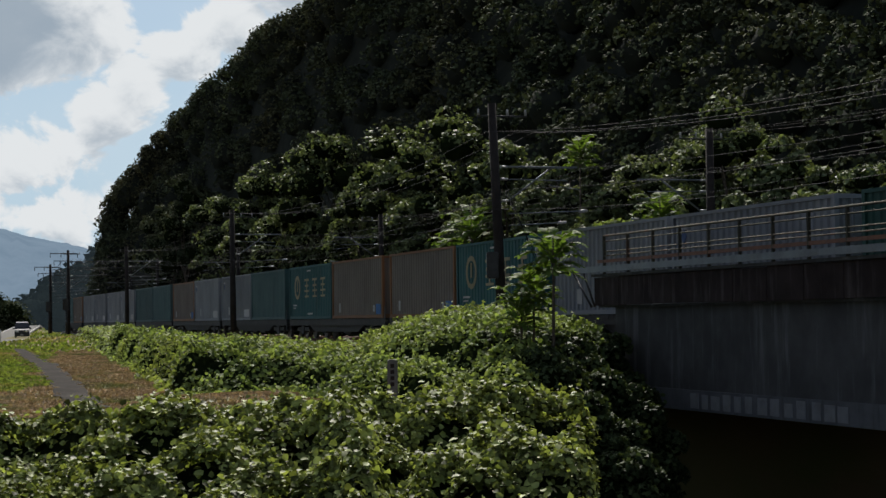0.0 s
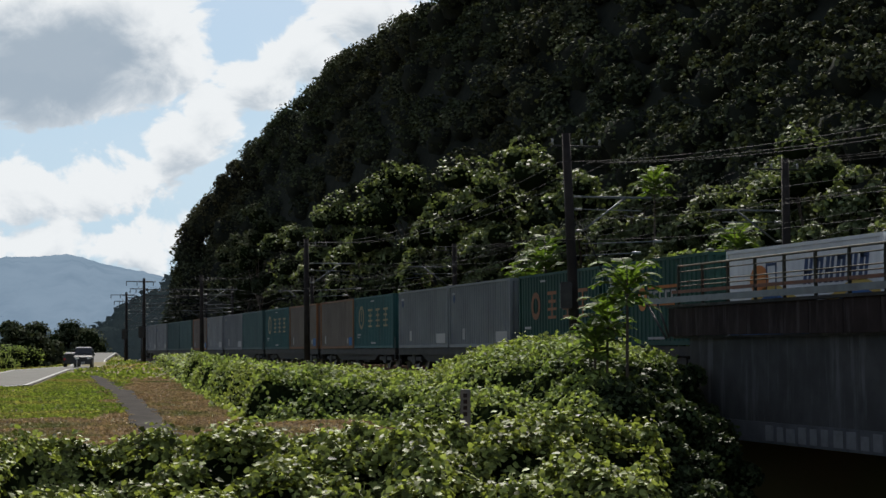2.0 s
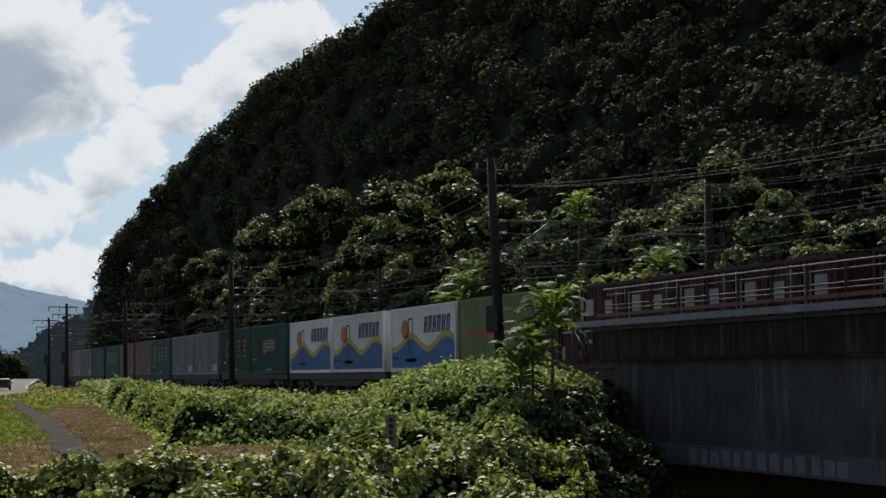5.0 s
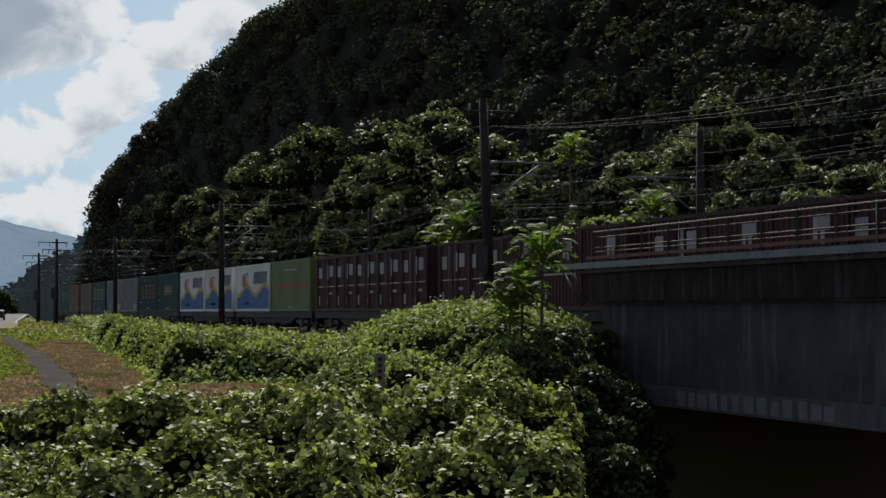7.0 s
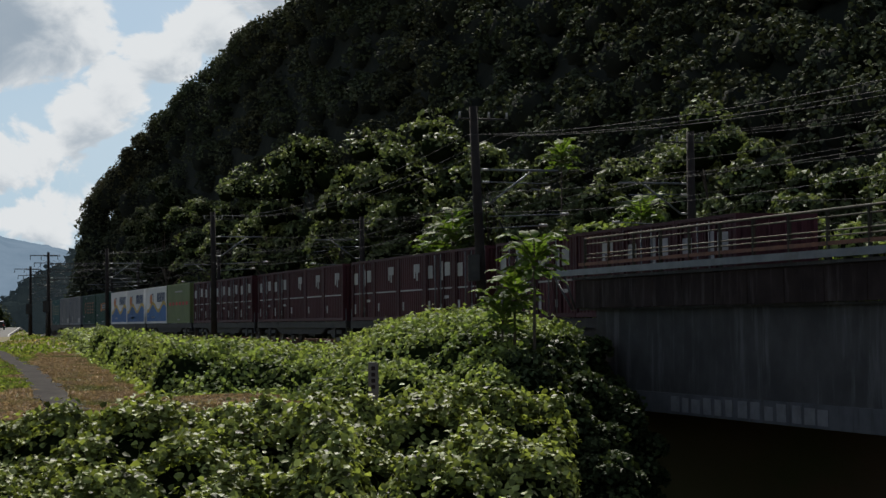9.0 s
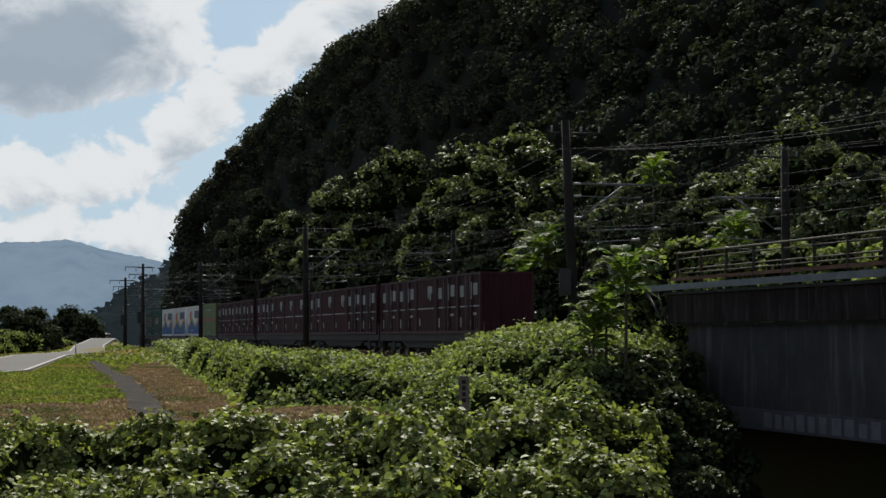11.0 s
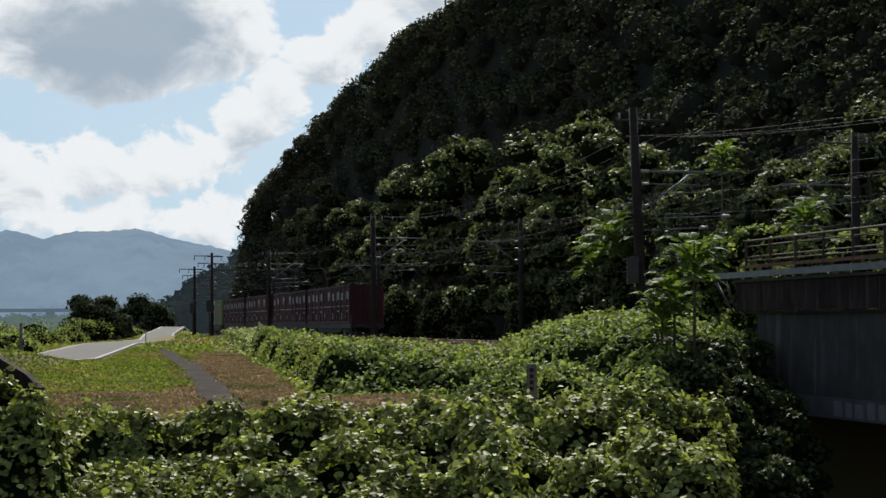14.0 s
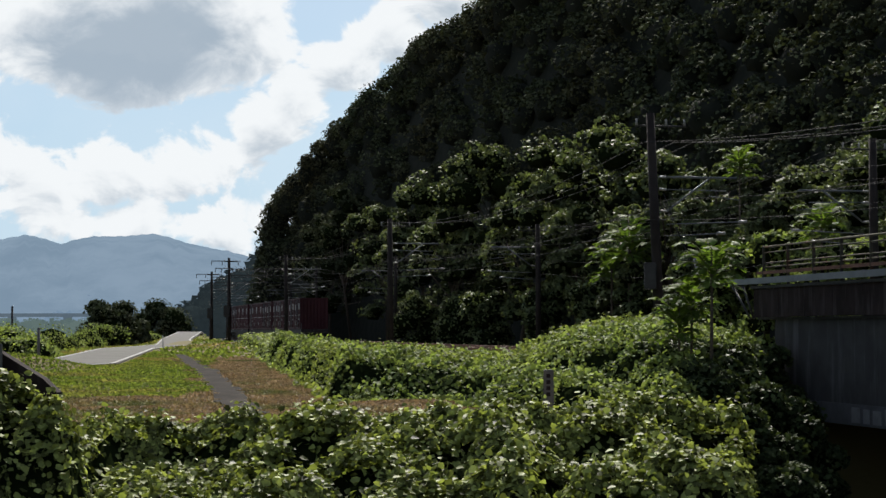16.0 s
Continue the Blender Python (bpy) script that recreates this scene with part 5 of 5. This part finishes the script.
# side angle, height angle of the top, half width as an angle, offset beyond the line
TREES = [
    (-0.058, 0.110, 0.030, 14.5), (-0.026, 0.104, 0.026, 13.0), (0.008, 0.115, 0.031, 14.0), (0.038, 0.101, 0.021, 12.5), (0.072, 0.098, 0.018, 14.0),
    (0.112, 0.090, 0.026, 13.5), (0.163, 0.117, 0.033, 14.5), (0.192, 0.101, 0.026, 13.5), (0.142, 0.104, 0.024, 15.0), (0.236, 0.086, 0.028, 13.0), (0.275, 0.10, 0.03, 14.0),
    (-0.096, 0.085, 0.025, 13.5), (-0.138, 0.083, 0.020, 13.0), (-0.150, 0.066, 0.016, 12.0), (-0.118, 0.072, 0.020, 12.5), (-0.080, 0.068, 0.020, 11.5), (-0.045, 0.075, 0.02, 11.5),
    (0.215, 0.072, 0.022, 11.5), (0.09, 0.070, 0.02, 11.5), (0.055, 0.072, 0.018, 11.5), (0.128, 0.066, 0.02, 11.5), (0.168, 0.07, 0.02, 11.8), (0.255, 0.066, 0.022, 11.0), (0.02, 0.068, 0.018, 11.5), (-0.012, 0.072, 0.018, 11.8),
]
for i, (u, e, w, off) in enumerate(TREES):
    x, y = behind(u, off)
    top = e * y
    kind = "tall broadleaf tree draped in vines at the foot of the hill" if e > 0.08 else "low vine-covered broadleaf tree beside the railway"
    # leftmost trees take the darker hill leaf, standing in for dimmer light there
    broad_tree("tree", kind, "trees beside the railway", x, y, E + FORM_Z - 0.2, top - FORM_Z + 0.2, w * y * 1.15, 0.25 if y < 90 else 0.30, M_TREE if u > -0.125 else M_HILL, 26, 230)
SHRUBS = [(0.018, 0.042, 0.014, 9.4), (0.100, 0.062, 0.020, 9.6), (0.125, 0.055, 0.018, 9.4), (0.15, 0.058, 0.02, 9.6), (0.178, 0.06, 0.02, 9.5), (0.205, 0.062, 0.02, 9.5), (0.235, 0.06, 0.02, 9.5), (0.07, 0.05, 0.018, 9.6),
          (-0.075, 0.018, 0.016, 9.4), (-0.062, 0.024, 0.014, 9.8), (-0.005, 0.030, 0.014, 9.6), (-0.03, 0.026, 0.014, 9.8), (0.045, 0.046, 0.016, 9.6), (0.26, 0.055, 0.02, 9.5), (-0.1, 0.02, 0.014, 9.8)]
for i, (u, e, w, off) in enumerate(SHRUBS):
    x, y = behind(u, off)
    crown_thing("shrub", "bright green shrub growing at the far side of the tracks", "shrub", x, y, E + FORM_Z - 0.1, e * y - FORM_Z + 0.1, w * y, 14, 190, 0.22, M_SLOPE if u > 0.06 else M_TREE, i, 0.05, skirt=0.1, group="shrubs beside the railway")

# the two dark trees between the road and the river, and scrub round them
for x, y, top, w in ((-0.2754 * 245, 245, 4.0, 4.3), (-0.2455 * 345, 345, 5.3, 5.4), (-0.262 * 255, 255, 1.2, 2.4)):
    z0 = E + float(ground_z(x, y))
    crown_thing("tree", "dark rounded tree standing between road and river", "tree", x, y, z0, E + top - z0, w, 18, 260, 0.42, M_HILL, 3, 0.2, skirt=0.08, group="trees by the river")
for u, y, top, w in ((-0.281, 225, 0.2, 3.2), (-0.322, 108, -0.9, 2.2), (-0.335, 98, -0.9, 2.2), (-0.348, 105, -0.5, 2.6), (-0.312, 165, -1.0, 3.4), (-0.345, 135, -0.7, 3.4), (-0.325, 180, -1.2, 4.0), (-0.292, 215, -1.0, 3.0), (-0.255, 285, -0.6, 2.6), (-0.262, 275, -0.9, 2.6)):
    x = u * y
    z0 = E + float(ground_z(x, y)) - 0.1
    crown_thing("shrub", "rough green scrub on the river side of the road", "shrub", x, y, z0, max(0.6, E + top - z0), w, 12, 240, 0.20, M_SLOPE, 5, 0.05, low=-0.2, skirt=0.1, group="scrub by the river")

# the shrubs that hang over the end of the bridge, their leaf colour darkened as shade
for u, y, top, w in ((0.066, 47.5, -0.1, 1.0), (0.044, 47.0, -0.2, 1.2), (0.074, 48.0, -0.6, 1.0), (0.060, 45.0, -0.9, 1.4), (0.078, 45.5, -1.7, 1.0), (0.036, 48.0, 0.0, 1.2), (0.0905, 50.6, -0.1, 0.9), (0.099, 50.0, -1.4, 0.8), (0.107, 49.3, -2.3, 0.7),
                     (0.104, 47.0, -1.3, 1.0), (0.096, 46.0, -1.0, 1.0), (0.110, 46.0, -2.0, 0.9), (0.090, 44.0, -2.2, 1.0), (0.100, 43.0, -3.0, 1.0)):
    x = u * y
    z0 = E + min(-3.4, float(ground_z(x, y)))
    crown_thing("shrub", "tangled shrub hung with vines at the bridge end, leaves coloured as if in shade", "shrub", x, y, z0, E + top - z0, w, 18, 300, 0.15, M_SHADED_THICKET, 7, 0.06, skirt=0.1, group="shrubs at the bridge end")


def fern_tree(x, y, z0, height, size=1.0, fronds=13):
    """A young tree with long feathered leaves that spread in a crown from the tip of its stem."""
    th = empty("sumac_tree", "young sumac with long bright green feathered leaves", "tree", "sumacs by the railway")
    th.location = (x, y, z0)
    part("trunk", tube(bmesh.new(), (0, 0, -0.2), (0.05, 0, height), 0.055 * size, 0.03 * size), M_BARK, th)
    stem, vs, fs = bmesh.new(), [], []
    for i in range(fronds):
        k = i / fronds
        a = i * 2.399 + RNG.uniform(-0.2, 0.2)
        out = Vector((math.cos(a), math.sin(a), 0))
        side = Vector((-math.sin(a), math.cos(a), 0))
        L = size * RNG.uniform(0.78, 1.05)
        rise = 0.65 + 1.1 * k
        z1 = height - 0.75 * size * (1 - k)
        curve = lambda q: Vector((0.05, 0, z1)) + out * (L * q) + Vector((0, 0, L * (rise * q - (0.55 + 0.3 * rise) * q * q)))
        for j in range(4):
            tube(stem, curve(j / 4), curve((j + 1) / 4), 0.011 * size, 0.008 * size, 4)
        for j in range(2, 15):
            q = j / 14
            p = curve(q)
            fwd = (curve(q + 0.02) - curve(q - 0.02)).normalized()
            ln = size * 0.34 * (1.0 - 0.75 * abs(q - 0.5)) * RNG.uniform(0.85, 1.15)
            for sg in (-1, 1):
                d = (side * sg * 0.9 + fwd * 0.45 + Vector((0, 0, RNG.uniform(-0.35, 0.05)))).normalized()
                w = fwd * (0.080 * size)
                n = len(vs)
                vs += [p, p + d * ln * 0.45 + w, p + d * ln, p + d * ln * 0.45 - w]
                fs += [(n, n + 1, n + 2), (n, n + 2, n + 3)]
    ob = new("leaves", quick_mesh("leaves", np.array(vs), np.array(fs), [M_FERN]))
    ob.parent = th
    part("leaf_stem", stem, M_BARK, th)
    return th


fern_tree(0.0600 * 45.5, 45.5, E - 2.0, 3.75, 0.95, 20)
fern_tree(0.0490 * 46.3, 46.3, E - 2.0, 2.9, 0.85, 18)
fern_tree(0.0420 * 46.0, 46.0, E - 2.2, 2.5, 0.8, 18)
for u, top, off, size in ((0.0157, 0.055, 9.2, 1.9), (0.006, 0.043, 9.4, 1.6), (0.120, 0.066, 9.6, 1.2), (0.076, 0.098, 11.0, 1.1)):
    x, y = behind(u, off)
    fern_tree(x, y, E + FORM_Z - 0.2, top * y - FORM_Z - 0.2, size, 20)


def grass(name, label, n, bounds, keep, size, mat):
    x0, x1, y0, y1 = bounds
    X, Y = RNG.uniform(x0, x1, n), RNG.uniform(y0, y1, n)
    ok = keep(X, Y)
    X, Y = X[ok], Y[ok]
    s = size * RNG.uniform(0.5, 1.4, len(X))
    Z = E + ground_z(X, Y) + s * 0.25
    nn = RNG.normal(0, 1, (len(X), 3)) * np.array([1, 1, 0.25]) + np.array([0, -0.3, 0.5])
    v, f = leaves(np.stack([X, Y, Z], -1), nn / np.linalg.norm(nn, axis=1, keepdims=True), s, 0.2, "rhomb")
    tagged(new(name, quick_mesh(name, v, f, [mat])), label, "grass", kind="stuff")


def off_paths(X, Y):
    px = np.interp(Y, PATH_Y, PATH_X)
    rx = np.interp(Y, ROAD_Y, ROAD_X)
    on_path = (np.abs(X - px) < 0.44 + 0.12 * np.sin(Y * 3)) & (Y < 122) & (Y > 44.0)
    on_road = (X < rx + 0.25) & (X > rx - ROAD_W - 0.25) & (Y > 60)
    return ~(on_path | on_road)


def brownness(X, Y):
    """Mown dry strips along the foot of the bank and across the clearing."""
    inside, back, s = slope_mask(X, Y)
    px = np.interp(Y, PATH_Y, PATH_X)
    k = step(-2.1, -1.0, -np.abs(inside / 1.8 + 1.1)) + step(48.5, 45.0, Y) + 0.5 * step(0.2, 0.9, lumps(X, Y, 3.0, 0.3)) * step(-3.5, -1.5, X - px)
    k = k + 0.9 * step(58, 49, Y) * step(-9.6, -11.5, X) + 0.5 * step(-1.6, -0.8, -np.abs(X - px))
    return k + 0.30 * lumps(X, Y, 1.2, 1.1)


grass("grass", "short rough green grass on the bank", 330000, (-46, -6, 40, 125), lambda X, Y: off_paths(X, Y) & (slope_mask(X, Y)[0] < 0.2) & (brownness(X, Y) < 0.55), 0.12, M_GRASS)
grass("dry_grass", "brown mown dry grass and litter", 420000, (-34, 0, 37, 115), lambda X, Y: off_paths(X, Y) & (slope_mask(X, Y)[0] < 0.4) & (brownness(X, Y) > 0.42), 0.085, M_DRY)
grass("grass", "tall weeds on the verge of the far road", 45000, (-110, -20, 110, 330), lambda X, Y: off_paths(X, Y) & (slope_mask(X, Y)[0] < 0.5) & (np.abs(X - np.interp(Y, ROAD_Y, ROAD_X)) < 30), 0.26, M_GRASS)


# ---- small things ----
def marker_post(x, y, z_top, w=0.23):
    th = empty("marker_post", "square concrete marker post standing in the vines", "post")
    z0 = E + float(ground_z(x, y)) - 0.3
    bm = bmesh.new()
    box(bm, x - w / 2, x + w / 2, y - w / 2, y + w / 2, z0, E + z_top, bevel=0.018)
    part("shaft", bm, M_POST, th)
    for i in range(4):
        z = E + z_top - 0.14 - 0.14 * i
        part("lettering", boxes((x - 0.045, x + 0.045, y - w / 2 - 0.006, y - w / 2 + 0.003, z - 0.045, z + 0.045)), M_CONC_DARK, th, "weathered dark incised character")
    return th


marker_post(-0.0287 * 41.5, 41.5, -0.022 * 41.5)


def delineator(x, y, h, r=0.05):
    th = empty("delineator", "slim white road delineator post on the verge", "road post")
    z0 = E + float(ground_z(x, y))
    part("shaft", tube(bmesh.new(), (x, y, z0 - 0.2), (x, y, z0 + h), r, r * 0.9, 10), M_LINE, th)
    part("reflector", tube(bmesh.new(), (x, y - r - 0.01, z0 + h - 0.15), (x, y - r + 0.01, z0 + h - 0.15), 0.04, n=12), M_LAMP, th)
    return th


delineator(-37.0, 151.0, 1.1)


def plain_post(x, y, z1, r, label, mat):
    th = empty("post", label, "post")
    z0 = E + float(ground_z(x, y)) - 0.2
    part("shaft", tube(bmesh.new(), (x, y, z0), (x, y, E + z1), r, r * 0.9, 10), mat, th)
    part("cap", tube(bmesh.new(), (x, y, E + z1), (x, y, E + z1 + 0.05), r * 1.15, r * 0.8, 10), mat, th)


plain_post(-0.332 * 130, 130, 1.75, 0.09, "dark slender post beside the river bank", M_STEEL_DARK)
plain_post(-0.3165 * 95, 95, 0.1, 0.09, "pale grey concrete post in the scrub", M_POST)

# the sloping parapet of a flight of steps, half sunk in vines
wall = empty("step_parapet", "dark sloping concrete parapet with a square end post", "parapet")
bm = bmesh.new()
prism(bm, [(-12.6, E + 0.35), (-10.5, E - 0.36), (-9.7, E - 0.84), (-9.45, E - 1.08), (-9.45, E - 2.2), (-12.6, E - 1.4)], 30.9, 31.2)
bmesh.ops.recalc_face_normals(bm, faces=bm.faces[:])
part("coping", bm, M_CONC_DARK, wall)
part("end_post", boxes((-10.75, -10.42, 30.6, 30.9, E - 2.2, E - 0.22), bevel=0.02), M_POST, wall, "weathered concrete end post")

# signals beside the far track
for s, o in ((222.0, -2.6), (198.0, -2.9)):
    p = track(s, o, FORM_Z)[0]
    th = empty("signal", "black railway signal head on a short post", "signal")
    part("post", tube(bmesh.new(), p, p + Vector((0, 0, 3.2)), 0.07, n=8), M_STEEL_DARK, th)
    part("head", boxes((p.x - 0.32, p.x + 0.32, p.y - 0.15, p.y + 0.15, p.z + 2.7, p.z + 3.9), bevel=0.05), M_TYRE, th)

# far river bridge, its lamp, and woods on the plain; their haze is emission
fb = empty("river_bridge", "long hazy road bridge over the distant river", "bridge")
part("deck", boxes((-620, -230, 1296, 1306, E + 10.0, E + 12.6)), M_FAR_DECK, fb)
for x in range(-600, -230, 42):
    part("pier", boxes((x - 2.2, x + 2.2, 1297, 1305, E - 6, E + 10.0)), M_FAR_DECK, fb)
lp = empty("street_lamp", "thin distant street lamp at the river bridge", "lamp")
part("pole", tube(bmesh.new(), (-0.2885 * 1300, 1300, E + 12.5), (-0.2885 * 1300, 1300, E + 26), 0.5, 0.3, 6), M_MOUNT, lp)
part("head", tube(bmesh.new(), (-0.2885 * 1300, 1300, E + 26), (-0.2865 * 1300, 1300, E + 25.4), 0.5, 0.4, 6), M_MOUNT_BACK, lp)
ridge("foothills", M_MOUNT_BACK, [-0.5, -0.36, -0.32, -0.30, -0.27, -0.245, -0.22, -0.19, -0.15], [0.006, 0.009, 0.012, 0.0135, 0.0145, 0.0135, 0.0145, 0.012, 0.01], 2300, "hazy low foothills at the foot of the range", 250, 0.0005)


def far_woods(name, us, es, dist, n, r, mat, label):
    u = RNG.uniform(us[0], us[-1], n)
    e = np.interp(u, us, es)
    k = RNG.uniform(0, 1, n)
    y = dist + RNG.uniform(-20, 20, n)
    z = E - 4 + (e * y + 4) * k
    c = np.stack([u * y, y, z], -1)
    rad = np.ones((n, 3)) * r * RNG.uniform(0.6, 1.2, (n, 1)) * np.array([1, 1, 0.8])
    v, f = lobe_leaves(c, rad, 26, r * 0.55, 0.5)
    ch = [(v, f, 0)]
    for cc, rr in zip(c, rad):
        ch.append((*ball(cc, rr * 0.8, 4), 1))
    v, f, m = join(ch)
    tagged(new(name, quick_mesh(name, v, f, [mat, mat], m)), label, "woods", kind="stuff")


# haze over the woods, put into a faint glow
M_FARWOOD = glow("wood_haze_glow", (0.012, 0.018, 0.022), 1.0, (0.020, 0.028, 0.031), 0.05)
M_PLAINWOOD = glow("plain_wood_haze_glow", (0.085, 0.125, 0.125), 1.0, (0.115, 0.16, 0.15), 0.02)
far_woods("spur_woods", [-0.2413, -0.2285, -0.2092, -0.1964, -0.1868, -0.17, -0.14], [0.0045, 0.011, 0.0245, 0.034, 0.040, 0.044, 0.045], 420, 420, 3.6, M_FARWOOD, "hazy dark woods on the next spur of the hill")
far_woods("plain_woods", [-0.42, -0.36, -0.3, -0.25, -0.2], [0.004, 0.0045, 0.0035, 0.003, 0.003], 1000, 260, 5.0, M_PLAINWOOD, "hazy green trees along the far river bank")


# ---- vehicles: built along x (forwards) on the road ----
def vehicle(name, label, L, W, H, paint_mat, van=True):
    th = empty(name, label, "car" if not van else "van", "vehicles on the road")
    if van:
        prof = [(-L / 2, 0.35), (-L / 2 + 0.02, H * 0.62), (-L / 2 + 0.15, H - 0.08), (-L / 2 + 0.5, H), (L / 2 - 1.75, H), (L / 2 - 1.35, H - 0.08), (L / 2 - 0.62, H * 0.60), (L / 2 - 0.10, H * 0.50), (L / 2, H * 0.42), (L / 2, 0.35)]
        glass = [(L / 2 - 1.42, H - 0.16), (L / 2 - 0.66, H * 0.62)]
    else:
        prof = [(-L / 2, 0.35), (-L / 2, H * 0.62), (-L / 2 + 0.35, H - 0.12), (-L / 2 + 0.8, H), (L / 2 - 2.0, H), (L / 2 - 1.1, H * 0.62), (L / 2 - 0.15, H * 0.52), (L / 2, H * 0.42), (L / 2, 0.35)]
        glass = [(L / 2 - 1.95, H - 0.06), (L / 2 - 1.14, H * 0.65)]
    bm = bmesh.new()
    a = [bm.verts.new((x, -W / 2 + (0.12 if z > H * 0.7 else 0.0), z)) for x, z in prof]
    b = [bm.verts.new((x, W / 2 - (0.12 if z > H * 0.7 else 0.0), z)) for x, z in prof]
    k = len(prof)
    for i in range(k):
        bm.faces.new((a[i], a[(i + 1) % k], b[(i + 1) % k], b[i]))
    bm.faces.new(a[::-1]), bm.faces.new(b)
    bmesh.ops.recalc_face_normals(bm, faces=bm.faces[:])
    bmesh.ops.bevel(bm, geom=bm.edges[:], offset=0.05, segments=2, affect="EDGES")
    part("body", bm, paint_mat, th)
    (gx0, gz0), (gx1, gz1) = glass
    bm = bmesh.new()
    vs = [bm.verts.new(p) for p in ((gx0 + 0.03, -W / 2 + 0.2, gz0), (gx1 + 0.03, -W / 2 + 0.12, gz1), (gx1 + 0.03, W / 2 - 0.12, gz1), (gx0 + 0.03, W / 2 - 0.2, gz0))]
    bm.faces.new(vs)
    bmesh.ops.solidify(bm, geom=bm.faces[:], thickness=0.03)
    part("windscreen", bm, M_GLASS, th)
    bm = boxes((-L / 2 - 0.015, -L / 2 + 0.06, -W / 2 + 0.25, W / 2 - 0.25, H * 0.60, H - 0.25))
    part("rear_window", bm, M_GLASS, th)
    for sy in (-1, 1):
        y = sy * (W / 2 - 0.045)
        bm = boxes((-L / 2 + 0.7, L / 2 - (1.9 if van else 2.1), min(y, y + sy * 0.06), max(y, y + sy * 0.06), H * 0.62, H * 0.84))
        part("side_window", bm, M_GLASS, th)
        part("headlight", boxes((L / 2 - 0.10, L / 2 + 0.02, sy * (W / 2 - 0.30) - 0.17, sy * (W / 2 - 0.30) + 0.17, H * 0.40, H * 0.40 + 0.2), bevel=0.02), M_LAMP, th)
        part("tail_light", boxes((-L / 2 - 0.02, -L / 2 + 0.05, sy * (W / 2 - 0.14) - 0.08, sy * (W / 2 - 0.14) + 0.08, H * 0.45, H * 0.62)), M_RED_LENS, th)
        part("mirror", boxes((L / 2 - 1.15, L / 2 - 1.0, sy * (W / 2 + 0.12) - 0.1, sy * (W / 2 + 0.12) + 0.1, H * 0.56, H * 0.66), bevel=0.02), M_CAR_DARK, th)
        for wx in (-L / 2 + 0.85, L / 2 - 0.85):
            wh = part("wheel", tube(bmesh.new(), (wx, sy * (W / 2 - 0.22), 0.33), (wx, sy * (W / 2 + 0.005), 0.33), 0.33, n=18), M_TYRE, th)
            part("rim", tube(bmesh.new(), (wx, sy * (W / 2 - 0.02), 0.33), (wx, sy * (W / 2 + 0.015), 0.33), 0.2, n=14), M_GALV, wh)
    part("bumper", boxes((L / 2 - 0.06, L / 2 + 0.06, -W / 2 + 0.08, W / 2 - 0.08, 0.28, 0.55), bevel=0.03), M_CAR_DARK if van else paint_mat, th)
    part("grille", boxes((L / 2 - 0.03, L / 2 + 0.03, -W / 2 + 0.5, W / 2 - 0.5, H * 0.36, H * 0.46)), M_TYRE, th)
    part("number_plate", boxes((L / 2 + 0.05, L / 2 + 0.075, -0.17, 0.17, 0.36, 0.53)), M_LINE, th)
    return th


VAN = vehicle("van", "dark van driving along the bank road", 4.7, 1.7, 1.95, M_VAN)
DARK_CAR = vehicle("car", "dark hatchback driving away along the road", 3.9, 1.6, 1.5, M_CAR_DARK, False)


def drive(y, across, away):
    """The pose of a vehicle on the road at distance y, across metres from its right-hand edge."""
    a, b = Vector(road_point(y - 2, across)), Vector(road_point(y + 2, across))
    d = (b - a).normalized() * (1 if away else -1)
    m = d.to_track_quat("X", "Z").to_matrix().to_4x4()
    return Matrix.Translation((a + b) / 2 + Vector((0, 0, 0.03))) @ m


# ---- what moves ----
def motions():
    times = [0, 2, 4, 6, 8, 10, 12, 14, 16]
    for ob, s0 in MOVING:
        up = DECK if "deck" in ob else 0.0
        walk(ob, [(t, ride(s0 + SPEED * t, up)) for t in times])
    walk(VAN, [(t, drive(y, 1.0, False)) for t, y in ((0, 216), (1.5, 183), (3.5, 148), (4.2, 134), (6, 98), (7, 87), (8, 79), (9, 73), (11, 64), (16, 59))])
    walk(DARK_CAR, [(t, drive(y, 2.9, True)) for t, y in ((0, 160), (1.5, 180), (3.5, 203), (7, 268), (9, 304), (12, 385), (16, 490))])


motions()
